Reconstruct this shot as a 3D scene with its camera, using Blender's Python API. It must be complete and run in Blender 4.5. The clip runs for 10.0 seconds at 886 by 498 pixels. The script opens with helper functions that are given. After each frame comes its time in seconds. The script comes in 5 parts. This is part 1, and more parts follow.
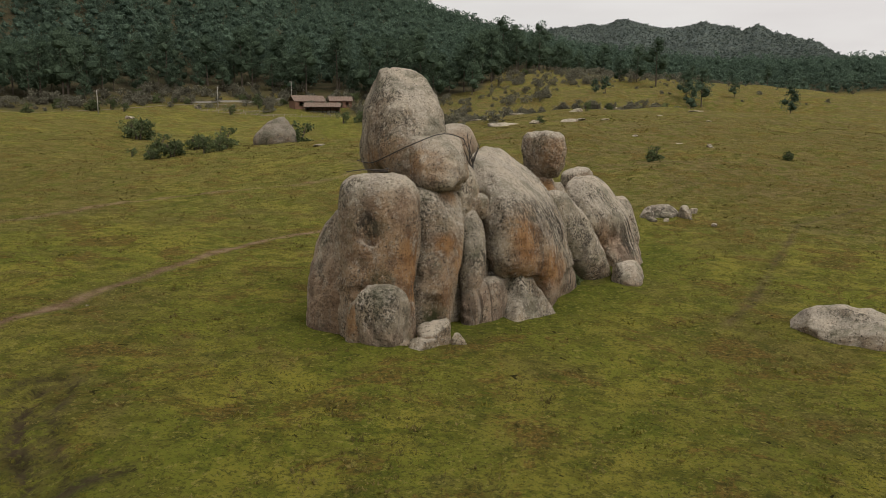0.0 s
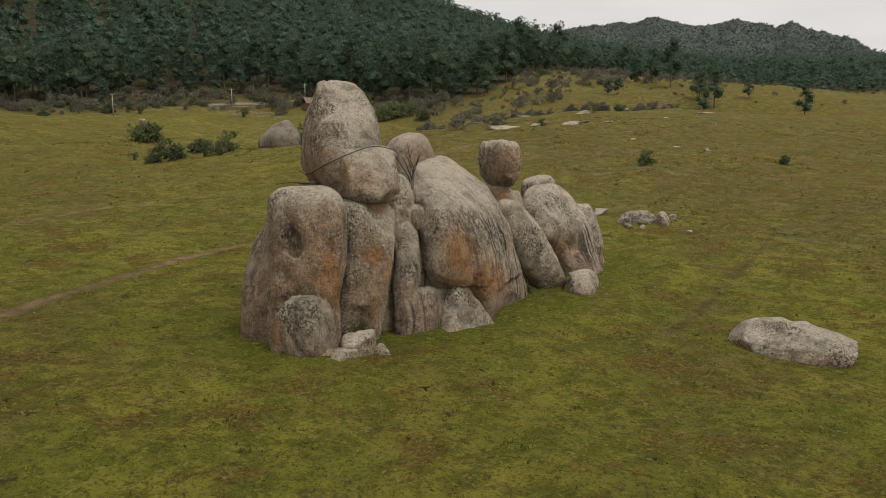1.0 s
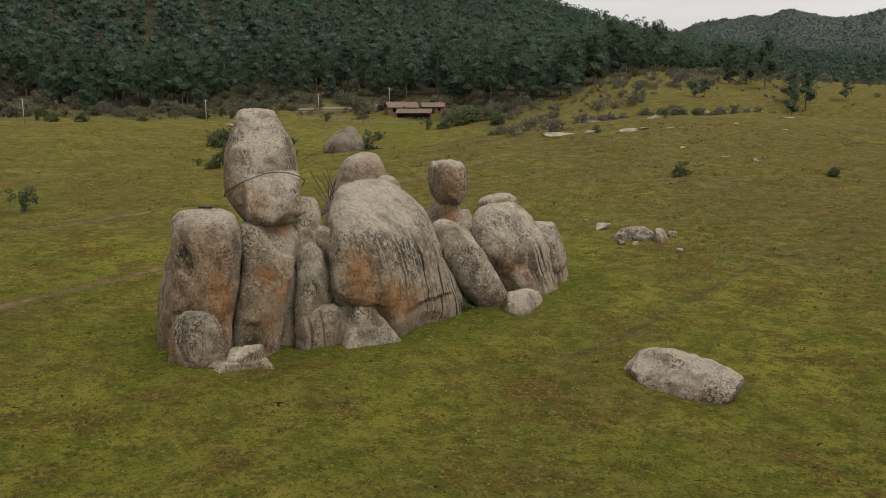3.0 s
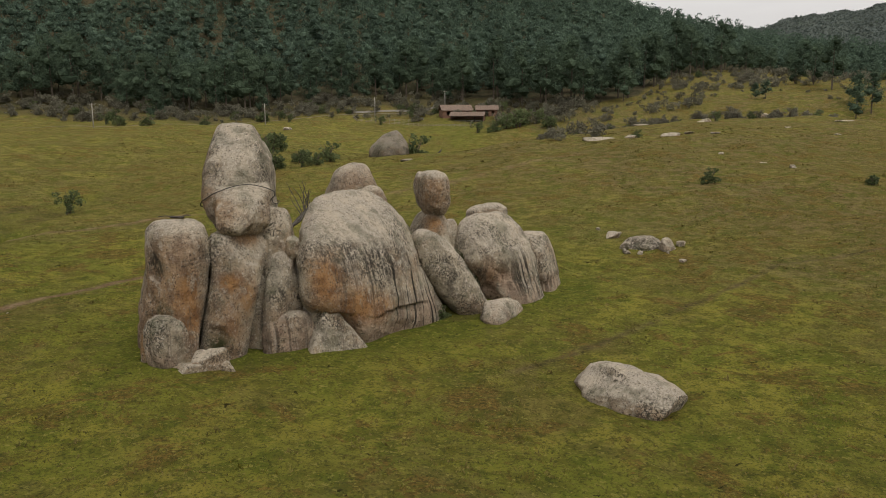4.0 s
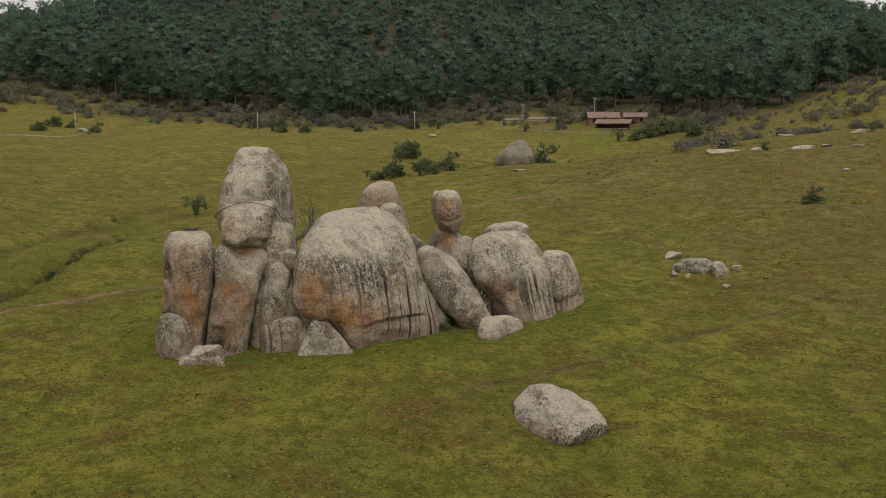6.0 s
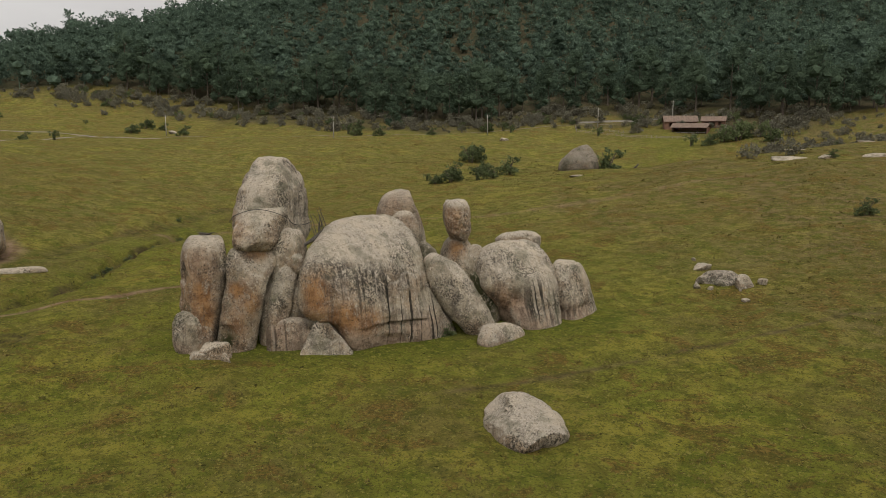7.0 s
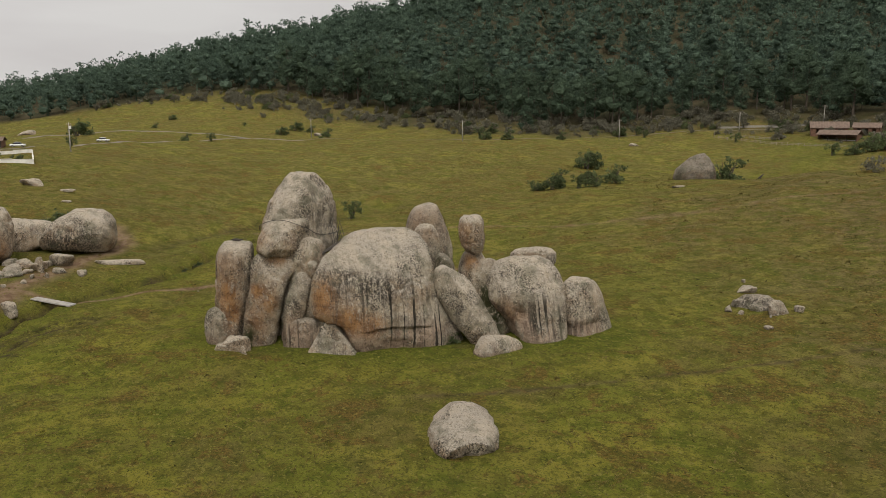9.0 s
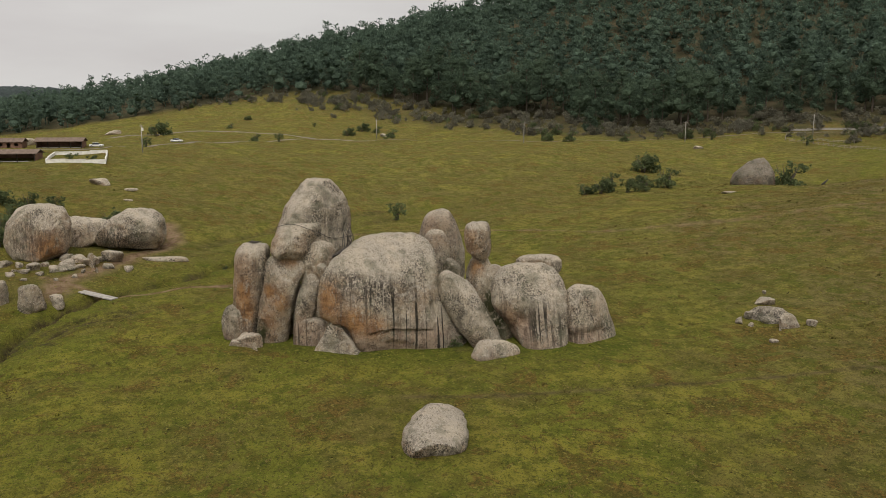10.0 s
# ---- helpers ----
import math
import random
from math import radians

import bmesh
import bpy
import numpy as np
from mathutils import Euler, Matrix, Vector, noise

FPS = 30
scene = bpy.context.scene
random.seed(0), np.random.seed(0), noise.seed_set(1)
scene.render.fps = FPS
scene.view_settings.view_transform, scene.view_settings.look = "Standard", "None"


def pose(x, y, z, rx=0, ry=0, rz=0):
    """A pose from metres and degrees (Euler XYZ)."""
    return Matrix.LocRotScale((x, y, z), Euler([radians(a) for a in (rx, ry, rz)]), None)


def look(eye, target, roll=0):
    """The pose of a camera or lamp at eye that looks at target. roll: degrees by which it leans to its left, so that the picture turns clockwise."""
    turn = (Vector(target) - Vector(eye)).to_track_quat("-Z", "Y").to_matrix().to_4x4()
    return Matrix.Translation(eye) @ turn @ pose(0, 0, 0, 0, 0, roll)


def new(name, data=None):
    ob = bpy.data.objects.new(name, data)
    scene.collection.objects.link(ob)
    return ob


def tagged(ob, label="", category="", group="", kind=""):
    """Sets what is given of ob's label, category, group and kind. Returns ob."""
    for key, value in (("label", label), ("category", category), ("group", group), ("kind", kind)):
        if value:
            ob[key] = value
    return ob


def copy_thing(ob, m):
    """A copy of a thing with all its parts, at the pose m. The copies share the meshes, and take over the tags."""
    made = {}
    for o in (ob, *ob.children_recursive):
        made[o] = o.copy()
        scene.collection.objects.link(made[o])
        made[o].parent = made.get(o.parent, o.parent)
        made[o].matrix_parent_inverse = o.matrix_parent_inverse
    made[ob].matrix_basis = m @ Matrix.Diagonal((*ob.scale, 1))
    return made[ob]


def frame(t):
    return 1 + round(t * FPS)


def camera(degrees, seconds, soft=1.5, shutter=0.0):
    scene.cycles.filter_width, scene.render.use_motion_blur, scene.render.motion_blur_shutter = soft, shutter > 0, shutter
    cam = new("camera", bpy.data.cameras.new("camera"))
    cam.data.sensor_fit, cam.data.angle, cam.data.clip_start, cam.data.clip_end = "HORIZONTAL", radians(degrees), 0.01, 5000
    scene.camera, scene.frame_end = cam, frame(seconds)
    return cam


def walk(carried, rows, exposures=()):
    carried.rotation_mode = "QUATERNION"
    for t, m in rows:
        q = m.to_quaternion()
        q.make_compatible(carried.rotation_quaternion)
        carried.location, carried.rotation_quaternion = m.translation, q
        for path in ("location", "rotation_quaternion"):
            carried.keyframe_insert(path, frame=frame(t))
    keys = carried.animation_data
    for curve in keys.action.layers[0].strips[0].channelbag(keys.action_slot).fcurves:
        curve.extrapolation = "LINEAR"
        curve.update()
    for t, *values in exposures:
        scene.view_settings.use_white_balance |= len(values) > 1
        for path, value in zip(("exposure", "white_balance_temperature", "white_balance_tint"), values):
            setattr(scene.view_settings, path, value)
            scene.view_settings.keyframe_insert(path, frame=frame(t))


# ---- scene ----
cam = camera(59.36, 10.0, 0.8)
# seconds, place in metres, pitch, roll, yaw in degrees
ROWS = [
    (0.0, -1.057, -0.229, 17.950, -9.493, 0.208, -0.766),
    (0.5, 2.800, -0.591, 18.488, -9.511, 0.117, 0.132),
    (1.0, 6.913, -0.763, 19.056, -9.570, 0.073, 1.468),
    (1.5, 11.226, -0.886, 19.664, -9.651, 0.105, 3.257),
    (2.0, 15.974, -1.039, 20.265, -9.682, 0.045, 5.535),
    (2.5, 20.873, -0.993, 20.872, -9.710, -0.006, 7.960),
    (4.0, 36.469, -0.366, 22.862, -9.744, -0.220, 16.174),
    (4.5, 41.499, 0.454, 23.419, -9.709, -0.253, 19.432),
    (5.0, 46.539, 1.373, 24.007, -9.663, -0.266, 22.925),
    (5.5, 51.674, 2.279, 24.638, -9.629, -0.250, 26.535),
    (7.0, 66.889, 6.987, 26.530, -9.531, -0.165, 37.200),
    (7.5, 71.457, 9.088, 27.205, -9.560, -0.075, 40.456),
    (8.0, 75.998, 11.402, 27.893, -9.591, -0.021, 43.661),
    (8.5, 80.427, 13.838, 28.620, -9.645, 0.024, 46.797),
    (9.0, 84.720, 16.623, 29.311, -9.695, 0.059, 49.927),
    (9.5, 88.914, 19.537, 30.079, -9.775, 0.111, 53.012),
    (10.0, 93.037, 22.905, 30.818, -9.854, 0.117, 56.156),
]
walk(cam, [(t,
           Matrix.Translation((x, y, z)) @ pose(0, 0, 0, 0, 0, yaw) @ pose(0, 0, 0, 90 + pitch) @ pose(0, 0, 0, 0, 0, roll))
          for t, x, y, z, pitch, roll, yaw in ROWS])

# ---- sky and light: bright overcast, weak broad sun ----
SUN_FROM = Vector((0.50, -0.38, 0.95)).normalized()
world = bpy.data.worlds.new("world")
scene.world = world
world.use_nodes = True
wn, wl = world.node_tree.nodes, world.node_tree.links
wn.clear()
sky = wn.new("ShaderNodeTexSky")
sky.sky_type = "NISHITA"
sky.sun_disc = False
sky.sun_elevation = math.asin(SUN_FROM.z)
sky.sun_rotation = math.atan2(SUN_FROM.x, SUN_FROM.y)
sky.air_density, sky.dust_density = 1.0, 3.0
grey = wn.new("ShaderNodeHueSaturation")
grey.inputs["Saturation"].default_value = 0.12
grey.inputs["Value"].default_value = 0.01
wl.new(sky.outputs[0], grey.inputs["Color"])
wco = wn.new("ShaderNodeTexCoord")
wmap = wn.new("ShaderNodeMapping")
wmap.inputs["Scale"].default_value = (1.0, 1.0, 5.0)
wl.new(wco.outputs["Generated"], wmap.inputs["Vector"])
wno = wn.new("ShaderNodeTexNoise")
wno.inputs["Scale"].default_value = 2.2
wno.inputs["Detail"].default_value = 5.0
wl.new(wmap.outputs[0], wno.inputs["Vector"])
wramp = wn.new("ShaderNodeValToRGB")
wramp.color_ramp.elements[0].position, wramp.color_ramp.elements[0].color = 0.36, (0.86, 0.815, 0.80, 1)
wramp.color_ramp.elements[1].position, wramp.color_ramp.elements[1].color = 0.62, (1.0, 0.97, 0.94, 1)
wl.new(wno.outputs["Fac"], wramp.inputs["Fac"])
# the cloud deck: brighter overhead and towards the sun, as an overcast sky is
wdir = wn.new("ShaderNodeVectorMath")
wdir.operation = "DOT_PRODUCT"
wdir.inputs[1].default_value = (SUN_FROM.x, SUN_FROM.y, 0.0)
wl.new(wco.outputs["Generated"], wdir.inputs[0])
wside = wn.new("ShaderNodeMapRange")
wside.inputs["From Min"].default_value, wside.inputs["From Max"].default_value = -0.65, 0.65
wside.inputs["To Min"].default_value, wside.inputs["To Max"].default_value = 0.56, 1.05
wl.new(wdir.outputs["Value"], wside.inputs["Value"])
wsep = wn.new("ShaderNodeSeparateXYZ")
wl.new(wco.outputs["Generated"], wsep.inputs[0])
wup = wn.new("ShaderNodeMapRange")
wup.inputs["From Min"].default_value, wup.inputs["From Max"].default_value = 0.1, 1.0
wup.inputs["To Min"].default_value, wup.inputs["To Max"].default_value = 1.0, 1.5
wl.new(wsep.outputs["Z"], wup.inputs["Value"])
wmul = wn.new("ShaderNodeMath")
wmul.operation = "MULTIPLY"
wl.new(wside.outputs[0], wmul.inputs[0])
wl.new(wup.outputs[0], wmul.inputs[1])
wdeck = wn.new("ShaderNodeMixRGB")
wdeck.blend_type = "MULTIPLY"
wdeck.inputs["Fac"].default_value = 1.0
wl.new(wramp.outputs[0], wdeck.inputs[1])
wl.new(wmul.outputs[0], wdeck.inputs[2])
wadd = wn.new("ShaderNodeMixRGB")
wadd.blend_type = "ADD"
wadd.inputs["Fac"].default_value = 1.0
wl.new(wdeck.outputs[0], wadd.inputs[1])
wl.new(grey.outputs[0], wadd.inputs[2])
wbg = wn.new("ShaderNodeBackground")
wbg.inputs["Strength"].default_value = 1.0
wl.new(wadd.outputs[0], wbg.inputs["Color"])
wl.new(wbg.outputs[0], wn.new("ShaderNodeOutputWorld").inputs["Surface"])
sun = new("sun", bpy.data.lights.new("sun", "SUN"))
sun.data.energy, sun.data.angle, sun.data.color = 1.7, radians(22), (1.0, 0.94, 0.86)
sun.matrix_world = look(SUN_FROM * 100, (0, 0, 0))


# ---- materials ----
class Nodes:
    """Short hand for a node material."""

    def __init__(self, name, rough=0.9):
        self.mat = bpy.data.materials.new(name)
        self.mat.use_nodes = True
        self.n, self.l = self.mat.node_tree.nodes, self.mat.node_tree.links
        self.bsdf = self.n["Principled BSDF"]
        self.bsdf.inputs["Roughness"].default_value = rough
        self.bsdf.inputs["Specular IOR Level"].default_value = 0.25
        self.pos = self.n.new("ShaderNodeNewGeometry")

    def put(self, sock, value):
        if isinstance(value, (int, float, tuple)):
            sock.default_value = value
        else:
            self.l.new(value, sock)

    def noise(self, scale, detail=4.0, rough=0.55, stretch=(1, 1, 1), warp=0.0, where=None):
        mp = self.n.new("ShaderNodeMapping")
        self.l.new(where or self.pos.outputs["Position"], mp.inputs["Vector"])
        mp.inputs["Scale"].default_value = stretch
        t = self.n.new("ShaderNodeTexNoise")
        self.l.new(mp.outputs[0], t.inputs["Vector"])
        t.inputs["Scale"].default_value, t.inputs["Detail"].default_value = scale, detail
        t.inputs["Roughness"].default_value, t.inputs["Distortion"].default_value = rough, warp
        return t.outputs["Fac"]

    def attr(self, name):
        a = self.n.new("ShaderNodeAttribute")
        a.attribute_name = name
        return a.outputs["Fac"]

    def step(self, value, lo, hi, a=0.0, b=1.0):
        m = self.n.new("ShaderNodeMapRange")
        m.interpolation_type = "SMOOTHSTEP"
        self.put(m.inputs["Value"], value)
        m.inputs["From Min"].default_value, m.inputs["From Max"].default_value = lo, hi
        m.inputs["To Min"].default_value, m.inputs["To Max"].default_value = a, b
        return m.outputs[0]

    def math(self, op, a, b=0.0):
        m = self.n.new("ShaderNodeMath")
        m.operation = op
        self.put(m.inputs[0], a)
        self.put(m.inputs[1], b)
        return m.outputs[0]

    def mix(self, fac, a, b, mode="MIX"):
        m = self.n.new("ShaderNodeMixRGB")
        m.blend_type = mode
        for sock, v in zip(m.inputs, (fac, a, b)):
            self.put(sock, (*v, 1.0) if isinstance(v, tuple) and len(v) == 3 else v)
        return m.outputs[0]

    def normal_z(self):
        s = self.n.new("ShaderNodeSeparateXYZ")
        self.l.new(self.pos.outputs["Normal"], s.inputs[0])
        return s.outputs["Z"]

    def bump(self, height, strength=0.5, dist=0.1):
        b = self.n.new("ShaderNodeBump")
        self.l.new(height, b.inputs["Height"])
        b.inputs["Strength"].default_value, b.inputs["Distance"].default_value = strength, dist
        self.l.new(b.outputs[0], self.bsdf.inputs["Normal"])

    def done(self, colour):
        self.put(self.bsdf.inputs["Base Color"], (*colour, 1.0) if isinstance(colour, tuple) and len(colour) == 3 else colour)
        return self.mat


def granite(name, pale=1.0):
    """Weathered granite: grey-buff body, speckled lichen crust, rust stains, dark run-off streaks, joints, mossy
    patches that also hold some shade.
    """
    m = Nodes(name, 0.95)
    m.bsdf.inputs["Specular IOR Level"].default_value = 0.12
    big, mid, fine = m.noise(0.25, 5), m.noise(0.8, 7, 0.7), m.noise(7.0, 4, 0.7)
    k = lambda c: tuple(min(0.8, v * pale) for v in c)
    nz = m.normal_z()
    body = m.mix(m.step(big, 0.42, 0.58), k((0.240, 0.202, 0.148)), k((0.325, 0.276, 0.204)))
    body = m.mix(m.step(mid, 0.48, 0.56, 0, 0.65), body, k((0.130, 0.114, 0.092)))
    # broad tan washes down the walls
    wash = m.math("MULTIPLY", m.step(m.noise(0.22, 4, 0.6, (1, 1, 0.45)), 0.44, 0.60, 0, 0.62), m.step(nz, 0.70, 0.25))
    body = m.mix(wash, body, m.mix(m.step(mid, 0.42, 0.58), k((0.300, 0.212, 0.135)), k((0.205, 0.140, 0.090))))
    # pinkish bare faces
    bare = m.math("MULTIPLY", m.attr("bare"), m.step(m.noise(0.7, 6, 0.65, (1, 1, 0.6)), 0.34, 0.50))
    body = m.mix(m.math("MULTIPLY", bare, 0.9), body, m.mix(m.step(mid, 0.44, 0.58), (0.460, 0.335, 0.240), (0.280, 0.195, 0.138)))
    # rust
    rust = m.math("MULTIPLY", m.attr("rust"), m.step(m.noise(0.8, 8, 0.75, (1, 1, 0.5), 0.5), 0.36, 0.48))
    body = m.mix(m.math("MULTIPLY", rust, 0.95), body, m.mix(m.step(mid, 0.42, 0.58), (0.420, 0.225, 0.092), (0.260, 0.130, 0.056)))
    clean = m.math("SUBTRACT", 1.0, m.math("MULTIPLY", m.math("MAXIMUM", bare, rust), 0.88))
    # pale lichen crust: nearly whole on upward faces, in crisp patches on the walls, yellowish in places
    crust = m.math("MULTIPLY", m.step(nz, 0.15, 0.70), m.step(m.noise(1.7, 8, 0.76), 0.40, 0.50, 0.30, 0.92))
    patch = m.step(m.noise(1.9, 7, 0.76, (1, 1, 0.75)), 0.54, 0.59, 0, 0.6)
    crust = m.math("MULTIPLY", m.math("MAXIMUM", crust, patch), clean)
    body = m.mix(crust, body, m.mix(m.step(m.noise(0.35, 4), 0.46, 0.60), k((0.365, 0.320, 0.256)), k((0.410, 0.355, 0.276))))
    chip = m.math("MULTIPLY", m.step(m.noise(4.4, 5, 0.72), 0.565, 0.615, 0, 0.75), clean)
    body = m.mix(chip, body, k((0.480, 0.430, 0.350)))
    # black lichen: curtains where the attribute says, also painting the slab hollow's shade; drifts elsewhere, in small
    # flecks
    drift = m.math("MULTIPLY", m.step(m.noise(0.30, 5, 0.65), 0.46, 0.60, 0.14, 1.0), m.step(nz, 0.55, 0.95, 1.0, 0.30))
    drift = m.math("MULTIPLY", m.math("MAXIMUM", drift, m.attr("lichen")), clean)
    fleck = m.math("MULTIPLY", m.step(m.noise(4.6, 6, 0.76), 0.49, 0.54), drift)
    body = m.mix(m.math("MULTIPLY", fleck, 0.88), body, (0.045, 0.040, 0.032))
    hang = m.math("MULTIPLY", m.attr("lichen"), m.step(m.noise(3.0, 5, 0.7, (1, 1, 0.2)), 0.48, 0.54))
    body = m.mix(m.math("MULTIPLY", hang, 0.85), body, (0.040, 0.034, 0.028))
    pit = m.math("MULTIPLY", m.step(m.noise(5.5, 4, 0.68), 0.585, 0.63), 0.75)
    body = m.mix(pit, body, (0.050, 0.043, 0.035))
    # run-off streaks: few, long and thin, with ragged edges
    along = m.n.new("ShaderNodeMapping")
    along.inputs["Rotation"].default_value = (0, 0, radians(-66))
    m.l.new(m.pos.outputs["Position"], along.inputs["Vector"])
    face = along.outputs[0]
    part_of = m.step(m.noise(0.30, 4, 0.6), 0.36, 0.46)
    ragged = m.math("ADD", m.noise(1.75, 2, 0.5, (1, 0.06, 0.010), 0, face), m.math("MULTIPLY", m.math("SUBTRACT", m.noise(3.5, 6, 0.8), 0.5), 0.22))
    line = m.math("MULTIPLY", m.step(ragged, 0.545, 0.575), m.math("MAXIMUM", part_of, m.step(m.attr("streak"), 0.85, 1.0)))
    body = m.mix(m.math("MULTIPLY", m.math("MULTIPLY", m.attr("streak"), line), 0.95), body, m.mix(m.step(fine, 0.4, 0.6), (0.016, 0.014, 0.012), (0.045, 0.038, 0.030)))
    chalk = m.math("MULTIPLY", m.attr("streak"), m.step(m.noise(1.9, 5, 0.7, (1, 0.08, 0.05), 0, face), 0.58, 0.66, 0, 0.6))
    body = m.mix(chalk, body, (0.50, 0.44, 0.36))
    faint = m.math("MULTIPLY", m.step(m.noise(1.3, 5, 0.7, (1, 0.2, 0.05), 0, face), 0.56, 0.66, 0, 0.45), m.step(nz, 0.75, 0.35))
    body = m.mix(faint, body, (0.105, 0.088, 0.070))
    # mossy growth, which also paints the shade of the dome's gap, and green algae
    moss_and_shade = m.math("MULTIPLY", m.attr("moss_and_shade"), m.step(m.noise(1.4, 6, 0.7), 0.36, 0.50))
    body = m.mix(m.math("MULTIPLY", moss_and_shade, 0.94), body, m.mix(fine, (0.014, 0.020, 0.006), (0.050, 0.055, 0.014)))
    algae = m.step(m.noise(0.45, 6, 0.66), 0.50, 0.66, 0, 0.55)
    body = m.mix(m.math("MULTIPLY", algae, clean), body, m.mix(m.step(fine, 0.42, 0.58), (0.215, 0.208, 0.140), (0.110, 0.112, 0.070)))
    grain = m.math("ADD", m.math("MULTIPLY", m.noise(9, 7, 0.78), 0.7), m.math("MULTIPLY", m.noise(1.6, 9, 0.72), 2.0))
    m.bump(grain, 1.0, 0.46)
    return m.done(body)


def meadow():
    """Grazed grass: patchy olive, darker green by the rocks and the brook, dry and brown on the rise, bare earth on the
    tracks.
    """
    m = Nodes("meadow", 1.0)
    m.bsdf.inputs["Specular IOR Level"].default_value = 0.03
    wide = (1, 1, 1)
    n1, n2, n3, n4 = m.noise(0.018, 4), m.noise(0.10, 7, 0.68), m.noise(0.5, 8, 0.74), m.noise(2.6, 7, 0.78)
    col = m.mix(m.step(n2, 0.42, 0.58), (0.232, 0.214, 0.036), (0.164, 0.170, 0.027))
    col = m.mix(m.math("MULTIPLY", m.attr("dry"), m.step(n2, 0.34, 0.56, 0.5, 1.0)), col, m.mix(m.step(n3, 0.44, 0.56), (0.180, 0.136, 0.060), (0.116, 0.090, 0.040)))
    col = m.mix(m.step(n1, 0.46, 0.62, 0, 0.4), col, (0.160, 0.120, 0.040))
    col = m.mix(m.attr("deep_green"), col, m.mix(m.step(n3, 0.44, 0.56), (0.098, 0.112, 0.018), (0.175, 0.184, 0.028)))
    # fresh green and brown patches a few metres wide
    col = m.mix(m.step(m.noise(0.30, 7, 0.72), 0.50, 0.58, 0, 0.7), col, (0.086, 0.108, 0.016))
    col = m.mix(m.step(m.noise(0.055, 8, 0.72), 0.50, 0.60, 0, 0.60), col, m.mix(m.step(n3, 0.44, 0.56), (0.152, 0.120, 0.042), (0.096, 0.082, 0.027)))
    straw = m.math("MULTIPLY", m.step(m.noise(0.14, 8, 0.76, wide, 0.6), 0.525, 0.585, 0, 0.85), m.step(m.attr("deep_green"), 0.7, 0.2))
    col = m.mix(straw, col, m.mix(m.step(n4, 0.45, 0.55), (0.190, 0.122, 0.034), (0.092, 0.064, 0.020)))
    col = m.mix(m.step(n3, 0.50, 0.56, 0, 0.55), col, (0.096, 0.094, 0.018))
    col = m.mix(m.step(m.noise(2.0, 5, 0.72), 0.56, 0.62, 0, 0.70), col, (0.270, 0.240, 0.062))
    col = m.mix(m.step(m.noise(0.5, 7, 0.78, (1, 1.6, 1), 0.3), 0.545, 0.60, 0, 0.35), col, (0.068, 0.068, 0.018))
    # dark tufts, and the shadows of tufts painted in as small flecks
    col = m.mix(m.step(m.noise(1.3, 7, 0.78, wide, 0.5), 0.54, 0.61, 0, 0.60), col, (0.050, 0.053, 0.015))
    col = m.mix(m.step(m.noise(4.2, 5, 0.75), 0.52, 0.60, 0, 0.65), col, (0.048, 0.050, 0.015))
    col = m.mix(m.step(m.noise(1.1, 3, 0.6, wide, 0.8), 0.68, 0.71, 0, 0.85), col, (0.020, 0.019, 0.008))
    earth = m.math("MULTIPLY", m.attr("earth"), m.step(m.noise(1.2, 5, 0.7), 0.22, 0.52))
    col = m.mix(earth, col, m.mix(m.step(n3, 0.4, 0.6), (0.265, 0.185, 0.118), (0.165, 0.106, 0.066)))
    # brown mud, and the shade of gully banks painted into the grass colour
    mud_and_shade = m.math("MULTIPLY", m.attr("mud_and_shade"), m.step(m.noise(0.9, 6, 0.75), 0.36, 0.52))
    col = m.mix(mud_and_shade, col, m.mix(m.step(n3, 0.4, 0.6), (0.075, 0.055, 0.034), (0.030, 0.024, 0.014)))
    col = m.mix(m.math("MULTIPLY", m.attr("wood"), 0.95), col, m.mix(m.step(n2, 0.4, 0.6), (0.042, 0.042, 0.025), (0.074, 0.062, 0.038)))
    m.bump(m.math("ADD", n4, m.math("MULTIPLY", n3, 1.8)), 1.0, 0.45)
    return m.done(col)


def leafage(name, dark, light, rough=0.8, thinness=0.45, grain=2.2):
    m = Nodes(name, rough)
    isl = m.pos.outputs["Random Per Island"]
    col = m.mix(isl, dark, light)
    col = m.mix(m.step(m.noise(0.03, 4, 0.6), 0.38, 0.62, 0, 0.5), col, tuple(v * 0.65 for v in dark))
    col = m.mix(m.step(m.noise(0.11, 2), 0.45, 0.62, 0, 0.6), col, light)
    col = m.mix(m.step(m.noise(0.075, 2, 0.5, (1, 1, 0.6)), 0.52, 0.40, 0, 0.5), col, tuple(v * 0.6 for v in dark))
    # sprays of needles or leaves: pale ones, and dark gaps between them painted into the colour
    spray = m.noise(grain, 5, 0.7)
    col = m.mix(m.step(spray, 0.52, 0.62, 0, 0.6), col, tuple(v * 1.5 for v in light))
    col = m.mix(m.step(spray, 0.47, 0.39, 0, 0.5), col, tuple(v * 0.55 for v in dark))
    m.bsdf.inputs["Specular IOR Level"].default_value = 0.05
    m.bump(spray, 0.9, 0.5 / grain)
    # light also passes through the needles and leaves
    thin = m.n.new("ShaderNodeBsdfTranslucent")
    m.l.new(col, thin.inputs["Color"])
    both = m.n.new("ShaderNodeMixShader")
    both.inputs[0].default_value = thinness
    m.l.new(m.bsdf.outputs[0], both.inputs[1])
    m.l.new(thin.outputs[0], both.inputs[2])
    m.l.new(both.outputs[0], m.n["Material Output"].inputs["Surface"])
    return m.done(col)


